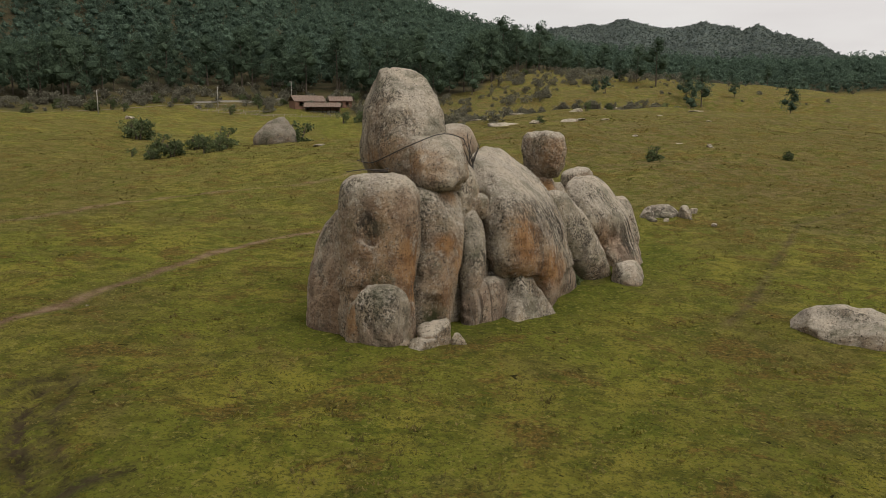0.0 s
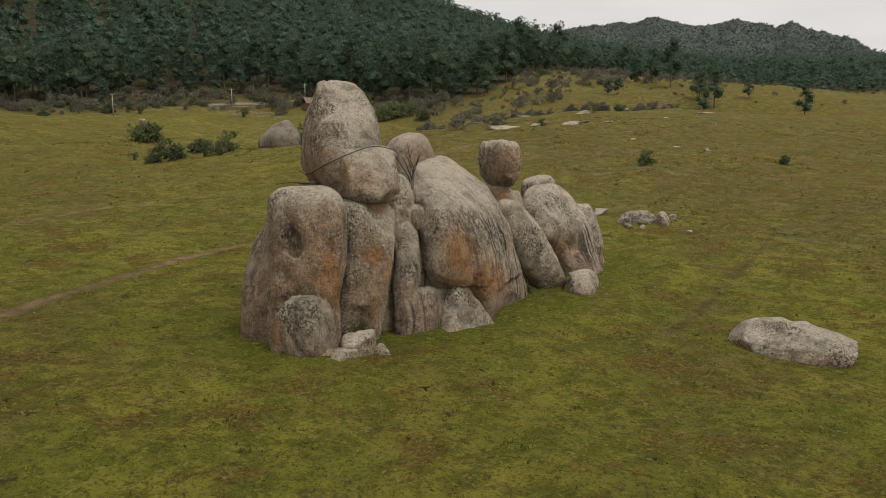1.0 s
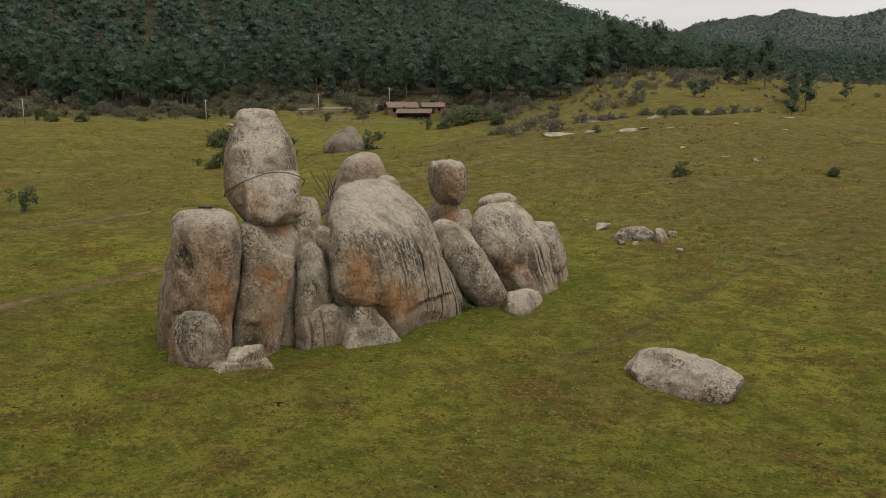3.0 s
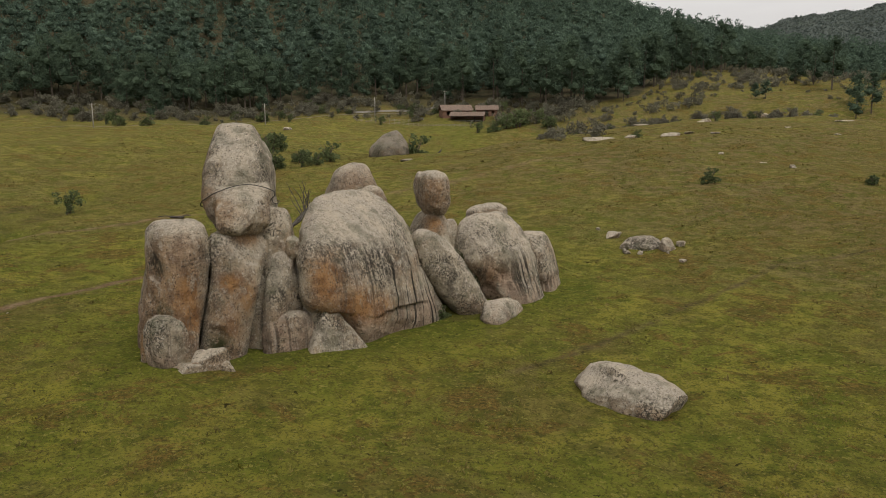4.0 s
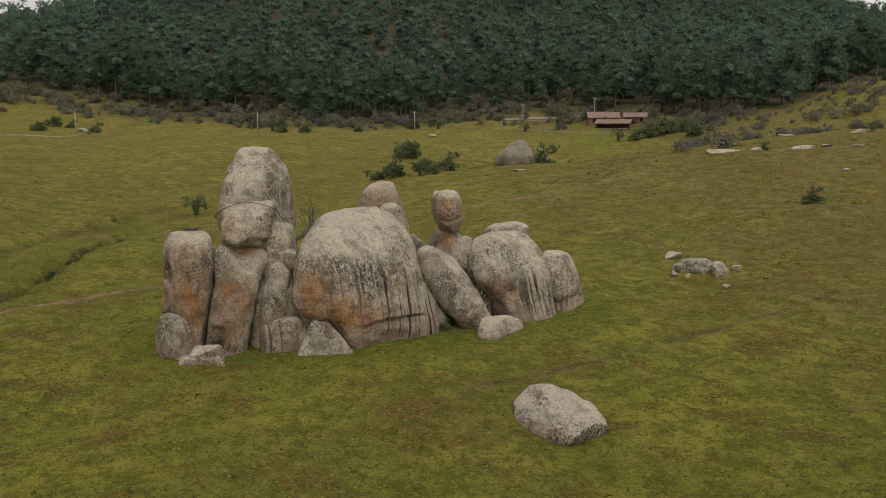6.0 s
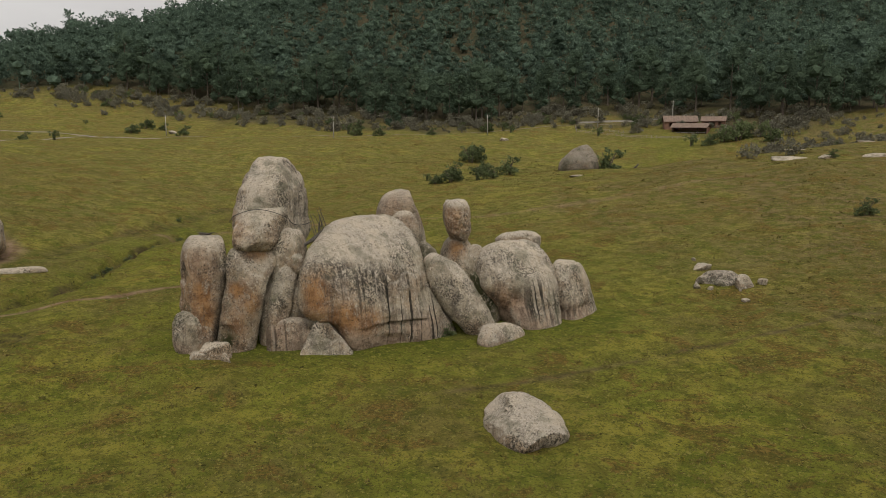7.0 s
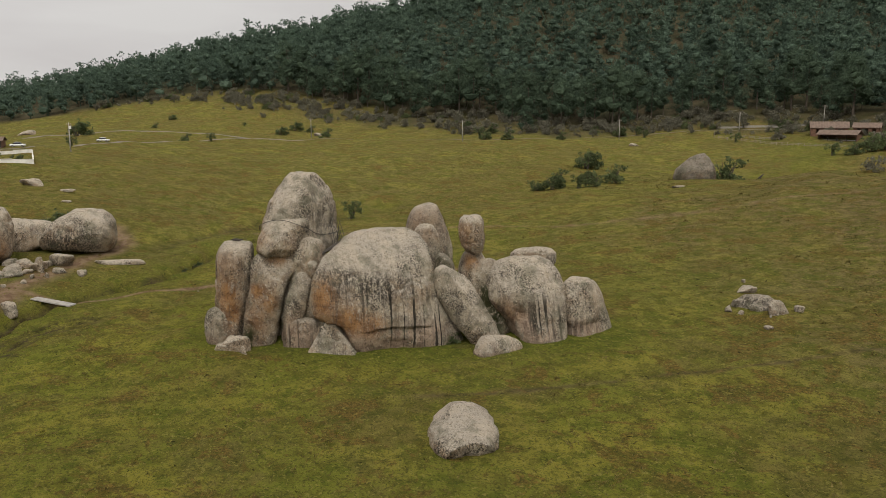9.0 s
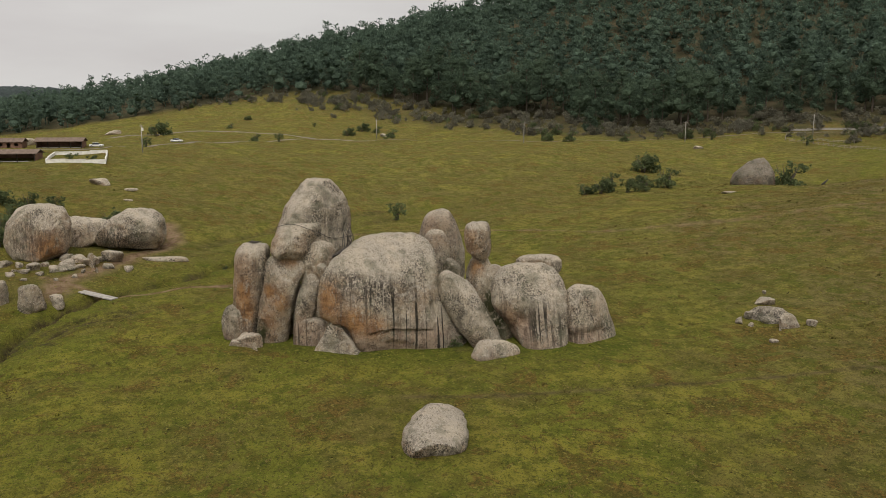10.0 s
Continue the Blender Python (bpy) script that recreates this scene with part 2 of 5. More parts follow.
def plain(name, a, b, scale=3.0, rough=0.8, metal=0.0, bump=0.3):
    m = Nodes(name, rough)
    n1, n2 = m.noise(scale, 5, 0.6), m.noise(scale * 6, 4, 0.7)
    col = m.mix(m.step(n1, 0.35, 0.65), a, b)
    col = m.mix(m.step(n2, 0.5, 0.75, 0, 0.4), col, tuple(v * 0.6 for v in a))
    m.bsdf.inputs["Metallic"].default_value = metal
    m.bump(n2, bump, 0.02)
    return m.done(col)


ROCK = granite("granite", 1.58)
PALE_ROCK = granite("pale_granite", 1.6)
DARK_ROCK = granite("dark_granite", 0.78)
FIELD_ROCK = granite("field_granite", 1.35)
MEADOW = meadow()
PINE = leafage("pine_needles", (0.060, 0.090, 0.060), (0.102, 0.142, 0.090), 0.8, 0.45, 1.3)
# far needles are paler and bluer: distance haze put into the colour
HAZED_PINE = leafage("hazed_pine_needles", (0.074, 0.112, 0.084), (0.122, 0.172, 0.120), 0.8, 0.45, 0.9)
SHRUB = leafage("shrub_leaves", (0.075, 0.098, 0.044), (0.150, 0.180, 0.082))
GREY_SHRUB = leafage("dry_shrub_twigs", (0.118, 0.112, 0.082), (0.215, 0.205, 0.152))
GRASS = leafage("grass_blades", (0.100, 0.100, 0.016), (0.210, 0.180, 0.036))
TUSSOCK = leafage("tussock_grass", (0.100, 0.092, 0.028), (0.205, 0.164, 0.056), 0.9, 0.4)
BARK = plain("bark", (0.07, 0.055, 0.04), (0.11, 0.09, 0.07), 2.0)
WOOD = plain("weathered_wood", (0.20, 0.17, 0.135), (0.30, 0.26, 0.21), 3.0)
DARKWOOD = plain("dark_timber", (0.035, 0.028, 0.022), (0.06, 0.05, 0.04), 3.0)
DEADWOOD = plain("dead_wood", (0.045, 0.038, 0.032), (0.085, 0.075, 0.062), 4.0)
CONCRETE = plain("concrete", (0.26, 0.245, 0.215), (0.36, 0.335, 0.295), 1.5)
TILE = plain("roof_tile", (0.115, 0.082, 0.062), (0.175, 0.126, 0.096), 1.2)
BRICK = plain("adobe", (0.12, 0.065, 0.042), (0.17, 0.095, 0.062), 1.0)
WHITEWASH = plain("whitewash", (0.62, 0.60, 0.54), (0.75, 0.73, 0.67), 0.8)
ROAD = plain("gravel_road", (0.13, 0.11, 0.075), (0.19, 0.165, 0.12), 0.6)
FARM_TRACK = plain("farm_track", (0.105, 0.085, 0.05), (0.155, 0.13, 0.08), 0.6)
CARPAINT = plain("car_paint", (0.70, 0.70, 0.69), (0.78, 0.78, 0.77), 0.4, 0.3, 0.0, 0.0)
GLASS = plain("dark_glass", (0.02, 0.022, 0.025), (0.03, 0.032, 0.035), 0.5, 0.1, 0.0, 0.0)
RUBBER = plain("tyre_rubber", (0.015, 0.015, 0.015), (0.03, 0.03, 0.03), 3.0)
ROPE = plain("rope", (0.045, 0.04, 0.034), (0.08, 0.07, 0.06), 6.0)


def wooded_slope(name, dark, light):
    m = Nodes(name, 0.9)
    col = m.mix(m.step(m.noise(0.045, 6, 0.7), 0.42, 0.60), dark, light)
    col = m.mix(m.step(m.noise(0.006, 4), 0.42, 0.6, 0, 0.5), col, tuple(v * 0.7 for v in dark))
    m.bump(m.noise(0.06, 5, 0.7), 1.0, 12.0)
    return m.done(col)


# eastern ridge and its pines: the haze is mixed into these colours
HAZED_HILL = wooded_slope("hazed_wooded_hill", (0.078, 0.098, 0.088), (0.100, 0.118, 0.100))
HAZED_RIDGE_PINE = leafage("hazed_ridge_needles", (0.082, 0.104, 0.094), (0.128, 0.148, 0.124), 0.8, 0.45, 0.03)
WESTHILL = wooded_slope("western_wooded_hill", (0.022, 0.034, 0.032), (0.045, 0.062, 0.056))


# ---- the lie of the land ----
FAR = [56.03, -59.18, 55.97, -124.58, 158.45, -37.7, -2.7, 143.09, -91.55, 301.83, 50.34, -13.8, -67.1, 95.87, -10.35, -63.99, 37.35, -24.55, 30.88, -49.89, 36.8, 20.69, -24.58, 45.75, 56.39]
NEAR = [2.23, 3.25, -1.29, 1.9, 6.07, -0.2, 0.5, -4.24, 1.23, -1.98, -1.59, 0.37, -1.33, 4.45, -4.31, -1.25, 0.92, -1.77, 3.96, 5.52, -0.97, -1.58, 0.16, 1.02, 1.01]
MID = [-13.51, 9.04, -13.11, 21.39, 14.18, -16.24, -10.87, 10.67, -3.3, 2.49, 3.63, -10.67, 1.13, -0.75, 0.23, 13.3, 5.48, 0.32, 20.2, 2.8]


def hills(xs, ys, width, heights):
    return [(x, y, width, h) for (x, y), h in zip([(x, y) for x in xs for y in ys], heights)]


HILLS = hills((-800, -450, -100, 250, 600), (-150, 150, 450, 750, 1050), 300.0, FAR)
HILLS += hills((-140, -85, -30, 25, 80), (20, 75, 130, 185, 240), 50.0, NEAR)
HILLS += [(22.0, 88.0, 6.0, 0.4), (-4.0, 54.5, 5.5, 0.6), (7.5, 62.5, 6.0, 0.5)]
HILLS += hills((-330, -210, -90, 30, 150), (100, 220, 340, 460), 100.0, MID)
BROOK = [(-6, 22), (-14, 27), (-22.6, 31.4), (-25, 33.2), (-29.5, 35.5), (-33, 39), (-36.5, 43.5), (-39, 52), (-42.5, 61), (-44.5, 66.5), (-50, 72.5), (-56, 80), (-59.5, 86), (-64, 95), (-70, 101)]
GULLY = [(-70, 101), (-75, 109), (-76, 121), (-78, 132), (-82, 146)]
SIDE_GULLY = [(-59, 68), (-66, 78), (-73, 95), (-80, 110), (-84, 124)]
VALE = [(-36, 244), (-26, 254), (-10, 270), (8, 286), (30, 297), (55, 302), (90, 300), (130, 290)]
BANK = [(-17, 26), (-18.6, 30.5), (-20.2, 34.5), (-22.7, 38), (-24.0, 41.5), (-24.6, 45)]
SIDE_BANK = [(-19.5, 32.6), (-18.2, 33.7), (-17.2, 34.4), (-16, 35.2)]
TRACK = [(-48, 38), (-36, 46), (-33.5, 57), (-31.4, 64), (-29, 77), (-25.5, 91), (-19, 102), (-8, 112)]
UPPER_TRACK = [(-66, 92), (-57, 106), (-51, 126), (-44, 131), (-22, 144.5), (0, 168), (15, 190)]
TRAIL = [(24, 64), (29, 71), (34.6, 81), (41.7, 93), (51, 109), (68, 121), (95, 150)]
RED_PATH = [(-38, 38), (-44.5, 40), (-49.5, 48), (-55.6, 54), (-59.5, 60), (-63.5, 63.5), (-75, 65)]


def to_line(x, y, line):
    """Distance from points to a bent line."""
    best = np.full(np.shape(x), 1e9)
    for (ax, ay), (bx, by) in zip(line, line[1:]):
        s = np.clip(((x - ax) * (bx - ax) + (y - ay) * (by - ay)) / ((bx - ax) ** 2 + (by - ay) ** 2), 0, 1)
        best = np.minimum(best, np.hypot(x - ax - s * (bx - ax), y - ay - s * (by - ay)))
    return best


WAVES = np.random.RandomState(4).uniform(-1, 1, (14, 2))
PHASE = np.random.RandomState(5).uniform(0, 6.28, 14)


def waves(x, y, size):
    """Smooth unevenness between about -1 and 1 at about that wavelength."""
    return sum(np.sin((a * x + b * y) * 6.28 / size + p) for (a, b), p in zip(WAVES, PHASE)) / 4.5


def height(x, y):
    x, y = np.asarray(x, float), np.asarray(y, float)
    z = sum(h * np.exp(-((x - a) ** 2 + (y - b) ** 2) / (2 * s * s)) for a, b, s, h in HILLS)
    far = np.hypot(x - 5, y - 75)
    z = z + waves(x, y, 9.0) * 0.10 + waves(x + 7, y - 3, 3.7) * 0.05 + waves(x + 40, y, 28.0) * np.clip(far / 80 - 0.3, 0, 1) * 0.45
    d = to_line(x + waves(x, y, 9) * 0.6, y + waves(y, x, 9) * 0.6, BROOK)
    z = z - 0.9 * np.exp(-(d / 5.0) ** 2) - 1.3 * np.exp(-(d / 1.0) ** 4)
    g = to_line(x + waves(x, y, 18) * 1.5, y, GULLY)
    z = z - 1.5 * np.exp(-(g / 5.0) ** 2)
    g = to_line(x + waves(y, x, 14) * 1.2, y, SIDE_GULLY)
    z = z - 0.9 * np.exp(-(g / 3.0) ** 2)
    # the rise ends in a crest: the ground falls away behind it
    z = z - 5.2 * np.exp(-(to_line(x, y, VALE) / 17.0) ** 2)
    b = to_line(x, y, BANK)
    z = z - 0.45 * np.exp(-(b / 0.5) ** 2) - 0.3 * np.exp(-((b - 1.3) / 0.4) ** 2) - 0.2 * np.exp(-(b / 2.5) ** 2)
    return z


def ground_at(x, y):
    return float(height(x, y))


def axis_steps(lo, hi, step, lo2, hi2, step2, reach):
    """Fine steps from lo to hi, growing to step2 as far as lo2 and hi2, then ever wider."""
    def outward(start, limit):
        out, s, a = [], step, start
        while a < reach:
            s = min(s * 1.06, step2) if a < limit else s * 1.10
            a += s
            out.append(a)
        return out
    return np.array([-v for v in outward(-lo, -lo2)][::-1] + list(np.arange(lo, hi + step / 2, step)) + outward(hi, hi2))


def mesh_from(name, verts, faces, material, smooth=True, attrs=()):
    """A mesh from arrays: verts n x 3, faces n x 3 or n x 4."""
    me = bpy.data.meshes.new(name)
    me.vertices.add(len(verts))
    me.vertices.foreach_set("co", np.asarray(verts, np.float32).ravel())
    k = faces.shape[1]
    me.loops.add(faces.size)
    me.loops.foreach_set("vertex_index", faces.astype(np.int32).ravel())
    me.polygons.add(len(faces))
    me.polygons.foreach_set("loop_start", np.arange(0, faces.size, k, dtype=np.int32))
    me.polygons.foreach_set("use_smooth", np.full(len(faces), smooth))
    me.update(calc_edges=True)
    for key, values in attrs:
        a = me.attributes.new(key, "FLOAT", "POINT")
        a.data.foreach_set("value", np.asarray(values, np.float32))
    me.materials.append(material)
    return me


EDGE_X = [-3000, -400, -386, -378, -366, -348, -314, -279, -250, -228, -210, -190, -170, -150, -134, -122, -105, -89, -58, -28, -3, 18, 27, 36, 60, 150, 260, 420, 800, 3000]
EDGE_Y = [20, 45, 90, 140, 192, 222, 238, 254, 268, 284, 298, 297, 300, 306, 326, 346, 358, 366, 360, 350, 342, 346, 392, 430, 480, 520, 560, 600, 650, 700]


def wood_edge(x):
    return np.interp(x, EDGE_X, EDGE_Y)


def build_ground():
    xs, ys = axis_steps(-62, 78, 0.55, -330, 170, 3.5, 4200), axis_steps(24, 122, 0.55, -60, 430, 3.5, 4200)
    X, Y = np.meshgrid(xs, ys)
    Z = height(X, Y)
    n, m = X.shape
    idx = np.arange(n * m).reshape(n, m)
    faces = np.stack([idx[:-1, :-1], idx[:-1, 1:], idx[1:, 1:], idx[1:, :-1]], -1).reshape(-1, 4)
    wob = waves(X, Y, 7.0) * 0.5
    soft = lambda d, w: np.clip(1.2 - d / w, 0, 1)
    brook = to_line(X, Y, BROOK)
    earth = np.maximum.reduce([1.0 * soft(to_line(X, Y, TRACK) + wob * 0.3, 0.80), 0.60 * soft(to_line(X, Y, UPPER_TRACK) + wob, 1.1), 0.25 * soft(brook + wob * 0.4, 0.6),
                               0.20 * soft(to_line(X, Y, TRAIL) + wob * 0.5, 0.6), 1.0 * soft(to_line(X, Y, RED_PATH) + wob, 2.6)])
    # mud on ruts and trail; along brook and gullies it paints the banks' shade
    mud_and_shade = np.maximum.reduce([1.0 * soft(to_line(X, Y, BANK) + wob * 0.2, 0.9), 0.8 * soft(np.abs(to_line(X, Y, BANK) - 1.7) + wob * 0.2, 0.6), 0.9 * soft(to_line(X, Y, SIDE_BANK) + wob * 0.2, 0.7), 1.0 * soft(brook + wob * 0.6, 1.2), 0.5 * soft(to_line(X, Y, TRAIL) + wob * 0.3, 0.4), 0.45 * soft(to_line(X, Y, SIDE_GULLY) + wob * 1.5, 1.8), 0.3 * soft(to_line(X, Y, GULLY) + wob * 1.5, 1.6)])
    brown = np.clip((Y - 98 + 0.6 * (X - 10)) / 60 + waves(X, Y, 40) * 0.25, 0, 1) * np.clip((X + 60) / 50, 0.2, 1)
    scrub = np.clip((Y - wood_edge(X) + 75) / 50 + waves(X, Y, 25) * 0.3, 0, 1)
    west = np.clip((-25 - X + 0.25 * (Y - 60)) / 60 + waves(X, Y, 45) * 0.35, 0, 0.85)
    dry = np.maximum(np.maximum.reduce([brown, 0.9 * scrub, 0.7 * west]), np.clip((Y - 70) / 160, 0, 0.45))
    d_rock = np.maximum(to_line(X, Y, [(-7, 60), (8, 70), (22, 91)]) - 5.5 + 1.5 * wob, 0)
    deep_green = np.clip(0.95 * np.exp(-(d_rock / 2.6) ** 2) + 0.55 * np.exp(-(brook / 6.0) ** 4) + 0.45 * np.exp(-(to_line(X, Y, GULLY) / 6) ** 2) + 0.5 * np.exp(-(to_line(X, Y, [(-58, 318), (-42, 296), (-36, 262)]) / 12) ** 2), 0, 1)
    wood = np.clip((Y - wood_edge(X) - 4) / 14 + waves(X, Y, 30) * 0.3, 0, 1)
    wood = np.maximum(wood, 0.8 * np.clip((Y - wood_edge(X) + 42) / 30 + waves(X, Y, 22) * 0.5, 0, 1) * np.clip((20 - X) / 30, 0, 1) * np.clip((X + 300) / 60, 0.2, 1))
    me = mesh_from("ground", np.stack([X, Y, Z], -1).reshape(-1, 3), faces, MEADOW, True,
                   [("earth", earth.ravel()), ("dry", np.clip(dry, 0, 1).ravel()), ("deep_green", deep_green.ravel()), ("wood", wood.ravel()), ("mud_and_shade", mud_and_shade.ravel())])
    return tagged(new("ground", me), "grazed olive-green meadow rising to dry brown slopes", "meadow", kind="structure")


build_ground()


RIDGES = {}


def build_far_hills():
    """Wooded ridges beyond everything else, the eastern one hazed by its colour alone."""
    for name, d, az0, az1, prof in (
            ("backdrop_ridge", 2600.0, 4, 60, [(4, 5.2), (7.2, 6.0), (9.1, 6.35), (11.4, 6.45), (13.5, 6.8), (15.2, 6.35), (16.6, 6.1), (18.8, 6.5), (21.1, 5.95), (22.1, 6.15), (23.6, 5.55), (25.3, 5.1), (27.5, 4.0), (31, 3.4), (40, 3.0), (60, 2.6)]),
            ("backdrop_ridge_west", 2300.0, -130, -60, [(-130, 1.9), (-100, 2.0), (-92, 2.1), (-85, 2.05), (-82, 1.95), (-79, 1.9), (-70, 1.7), (-60, 1.3)])):
        az = np.linspace(az0, az1, 400)
        el = np.interp(az, *zip(*prof)) + 0.06 * waves(az, az * 0, 1.7) + 0.05 * waves(az * 3, az * 0, 1.1) + 0.03 * waves(az * 11, az * 0, 1.1)
        rows = np.linspace(0, 1, 40)
        A, R = np.meshgrid(np.radians(az), rows)
        dist = d - 900 * (1 - R)
        top = 20 + d * np.tan(np.radians(el))
        zz = (top[None, :] - 0) * R ** 1.3 + 22 * waves(A * 260, R * 90, 60) * R * (1 - R) * 4
        V = np.stack([np.sin(A) * dist, np.cos(A) * dist, zz], -1).reshape(-1, 3)
        idx = np.arange(40 * 400).reshape(40, 400)
        F = np.stack([idx[:-1, :-1], idx[:-1, 1:], idx[1:, 1:], idx[1:, :-1]], -1).reshape(-1, 4)
        tagged(new(name, mesh_from(name, V, F, WESTHILL if name.endswith("west") else HAZED_HILL)), "distant hazy blue-green wooded mountain ridge", "mountain", kind="structure")
        RIDGES[name] = V.reshape(40, 400, 3)


build_far_hills()


# ---- helpers for things ----
def part(name, bm, material, parent=None, label="", smooth=False):
    """Links a bmesh as one mesh object under its thing."""
    me = bpy.data.meshes.new(name)
    bm.to_mesh(me)
    bm.free()
    me.materials.append(material)
    me.polygons.foreach_set("use_smooth", np.full(len(me.polygons), smooth))
    ob = new(name, me)
    if parent is not None:
        ob.parent = parent
    if label:
        ob["label"] = label
    return ob


def thing(name, m, label, category, group=""):
    ob = new(name)
    ob.matrix_basis = m
    return tagged(ob, label, category, group)


def box(bm, x, y, z, sx, sy, sz, turn=0.0, bevel=0.0):
    """A box with its base's middle at x, y, z."""
    geo = bmesh.ops.create_cube(bm, size=1.0, matrix=pose(x, y, z + sz / 2, 0, 0, turn) @ Matrix.Diagonal((sx, sy, sz, 1)))
    if bevel:
        edges = list({e for v in geo["verts"] for e in v.link_edges})
        bmesh.ops.bevel(bm, geom=edges, offset=bevel, segments=2, affect="EDGES")


def tube(bm, points, radii, sides=7):
    """A tapering tube along bent points."""
    rings = []
    for i, (p, r) in enumerate(zip(points, radii)):
        a, b = Vector(points[max(i - 1, 0)]), Vector(points[min(i + 1, len(points) - 1)])
        q = (b - a).to_track_quat("Z", "Y")
        rings.append([bm.verts.new(Vector(p) + q @ Vector((r * math.cos(6.2832 * k / sides), r * math.sin(6.2832 * k / sides), 0))) for k in range(sides)])
    for u, v in zip(rings, rings[1:]):
        for k in range(sides):
            bm.faces.new((u[k], u[(k + 1) % sides], v[(k + 1) % sides], v[k]))
    bm.faces.new(rings[0][::-1])
    bm.faces.new(rings[-1])


ICO = {}


def ico(level):
    if level not in ICO:
        bm = bmesh.new()
        bmesh.ops.create_icosphere(bm, subdivisions=level, radius=1.0)
        ICO[level] = (np.array([v.co[:] for v in bm.verts]), np.array([[v.index for v in f.verts] for f in bm.faces]))
        bm.free()
    return ICO[level]


def near_patch(P, spots):
    """Soft blobs: each spot is x, y, z, radius across, radius up, strength."""
    out = np.zeros(len(P))
    for x, y, z, r, rz, s in spots:
        d = np.sqrt(((P[:, 0] - x) ** 2 + (P[:, 1] - y) ** 2) / r ** 2 + (P[:, 2] - z) ** 2 / rz ** 2)
        out = np.maximum(out, s * np.clip(1.6 - d * 1.1, 0, 1))
    return out


WEDGE = [((0.70, -0.64, 0.32), 1.26), ((-0.66, -0.60, 0.45), 2.09), ((0.56, 0.54, 0.63), 1.65), ((-0.60, 0.75, 0.25), 1.2), ((0, 0, -1), 2.6)]


def random_planes(seed, n=11):
    """Faces of an angular block: spread normals at uneven distances."""
    rs = np.random.RandomState(seed + 500)
    out = [((0, 0, 1), 0.9), ((0, 0, -1), 1.0)]
    for k in range(n):
        v = rs.normal(0, 1, 3) * (1, 1, 0.6)
        out.append((tuple(v / np.linalg.norm(v)), rs.uniform(0.72, 1.0)))
    return out


def rock_points(c, a, b, rot, zb, zt, e1=0.8, e2=0.85, levels=(), dents=(), ledges=(), rough=0.05, seed=0, level=5, grain=1.0, facets=12, cut=0.86, creased=True, planes=()):
    """A weathered boulder in world metres: a rounded block with half-axes a, b turned by rot degrees, from zb to zt.
    levels: (height 0..1, shift x, shift y, widening along a, along b), dents: (x, y, z, radius across, radius up, depth),
    ledges: (x, y, radius, height, depth): the rock is cut back below that height."""
    D, F = ico(level)
    x, y, z = np.abs(D.T) + 1e-9
    r = ((x ** (2 / e2) + y ** (2 / e2)) ** (e2 / e1) + z ** (2 / e1)) ** (-e1 / 2)
    if planes:
        r = sum((np.maximum(D @ np.array(n), 0) / d) ** 9 for n, d in planes) ** (-1 / 9)
    Q = D * r[:, None]
    rs = np.random.RandomState(seed + 100)
    for _ in range(facets):
        nrm = rs.normal(0, 1, 3) * (1, 1, 0.8)
        nrm /= np.linalg.norm(nrm)
        along = Q @ nrm
        Q = Q - np.outer(np.maximum(along - along.max() * rs.uniform(cut, 0.97), 0) * 0.85, nrm)
    Q = Q / (1.0 if planes == WEDGE else np.abs(Q).max(axis=0))
    h = (zt - zb) / 2
    size = min(a, b, h)
    lv = sorted(levels) or [(0, 0, 0, 1, 1), (1, 0, 0, 1, 1)]
    t = np.clip((Q[:, 2] + 1) / 2, 0, 1)
    hs, dx, dy, wide, deep = (np.array(v) for v in zip(*lv))
    dense = np.linspace(0, 1, 41)
    ease = lambda v: np.convolve(np.pad(np.interp(dense, hs, v), 3, mode="edge"), np.ones(7) / 7, "valid")
    X, Y = Q[:, 0] * a * np.interp(t, dense, ease(wide)), Q[:, 1] * b * np.interp(t, dense, ease(deep))
    co, si = math.cos(radians(rot)), math.sin(radians(rot))
    P = np.stack([c[0] + co * X - si * Y + np.interp(t, dense, ease(dx)), c[1] + si * X + co * Y + np.interp(t, dense, ease(dy)), (zt + zb) / 2 + h * Q[:, 2]], -1)
    mid = np.array([c[0], c[1], (zt + zb) / 2])
    out = P - mid
    out /= np.linalg.norm(out, axis=1)[:, None] + 1e-9
    off = Vector((seed * 13.7, seed * 7.1, seed * 3.3))
    amount = np.empty(len(P))
    s1, s2, s3 = 0.75 / size, 2.2 / size, 1.6
    for i, p in enumerate(P):
        v = Vector(p) + off
        w = Vector((v.x * 1.1, v.y * 1.1, v.z * 0.28))
        f = noise.noise(v * 0.24)
        crease = math.exp(-(f / 0.045) ** 2) * max(0.0, min(1.0, noise.noise(v * 0.17 + off) * 5 + 0.4))
        amount[i] = (noise.noise(w) * 0.09 - (0.16 * crease if creased else 0.0) - 0.10 * max(0.0, noise.noise(v * 2.6) - 0.25)) * grain * min(1.0, size / 2) + noise.noise(v * s1) * rough * size + noise.noise(v * s2) * rough * 0.35 * size + noise.noise(v * s3) * 0.07 * grain + noise.noise(v * 0.7) * 0.16 * grain * min(1.0, size / 2)
    for x0, y0, z0, rr, rz, depth in dents:
        d2 = ((P[:, 0] - x0) ** 2 + (P[:, 1] - y0) ** 2) / rr ** 2 + (P[:, 2] - z0) ** 2 / rz ** 2
        amount -= depth * np.exp(-d2 ** 1.5)
    for x0, y0, rr, z0, depth in ledges:
        wav = np.array([noise.noise(Vector((p[0] * 0.5, p[1] * 0.5, seed))) for p in P]) * 0.5
        low = np.clip((z0 + wav - P[:, 2]) / 0.16, 0, 1)
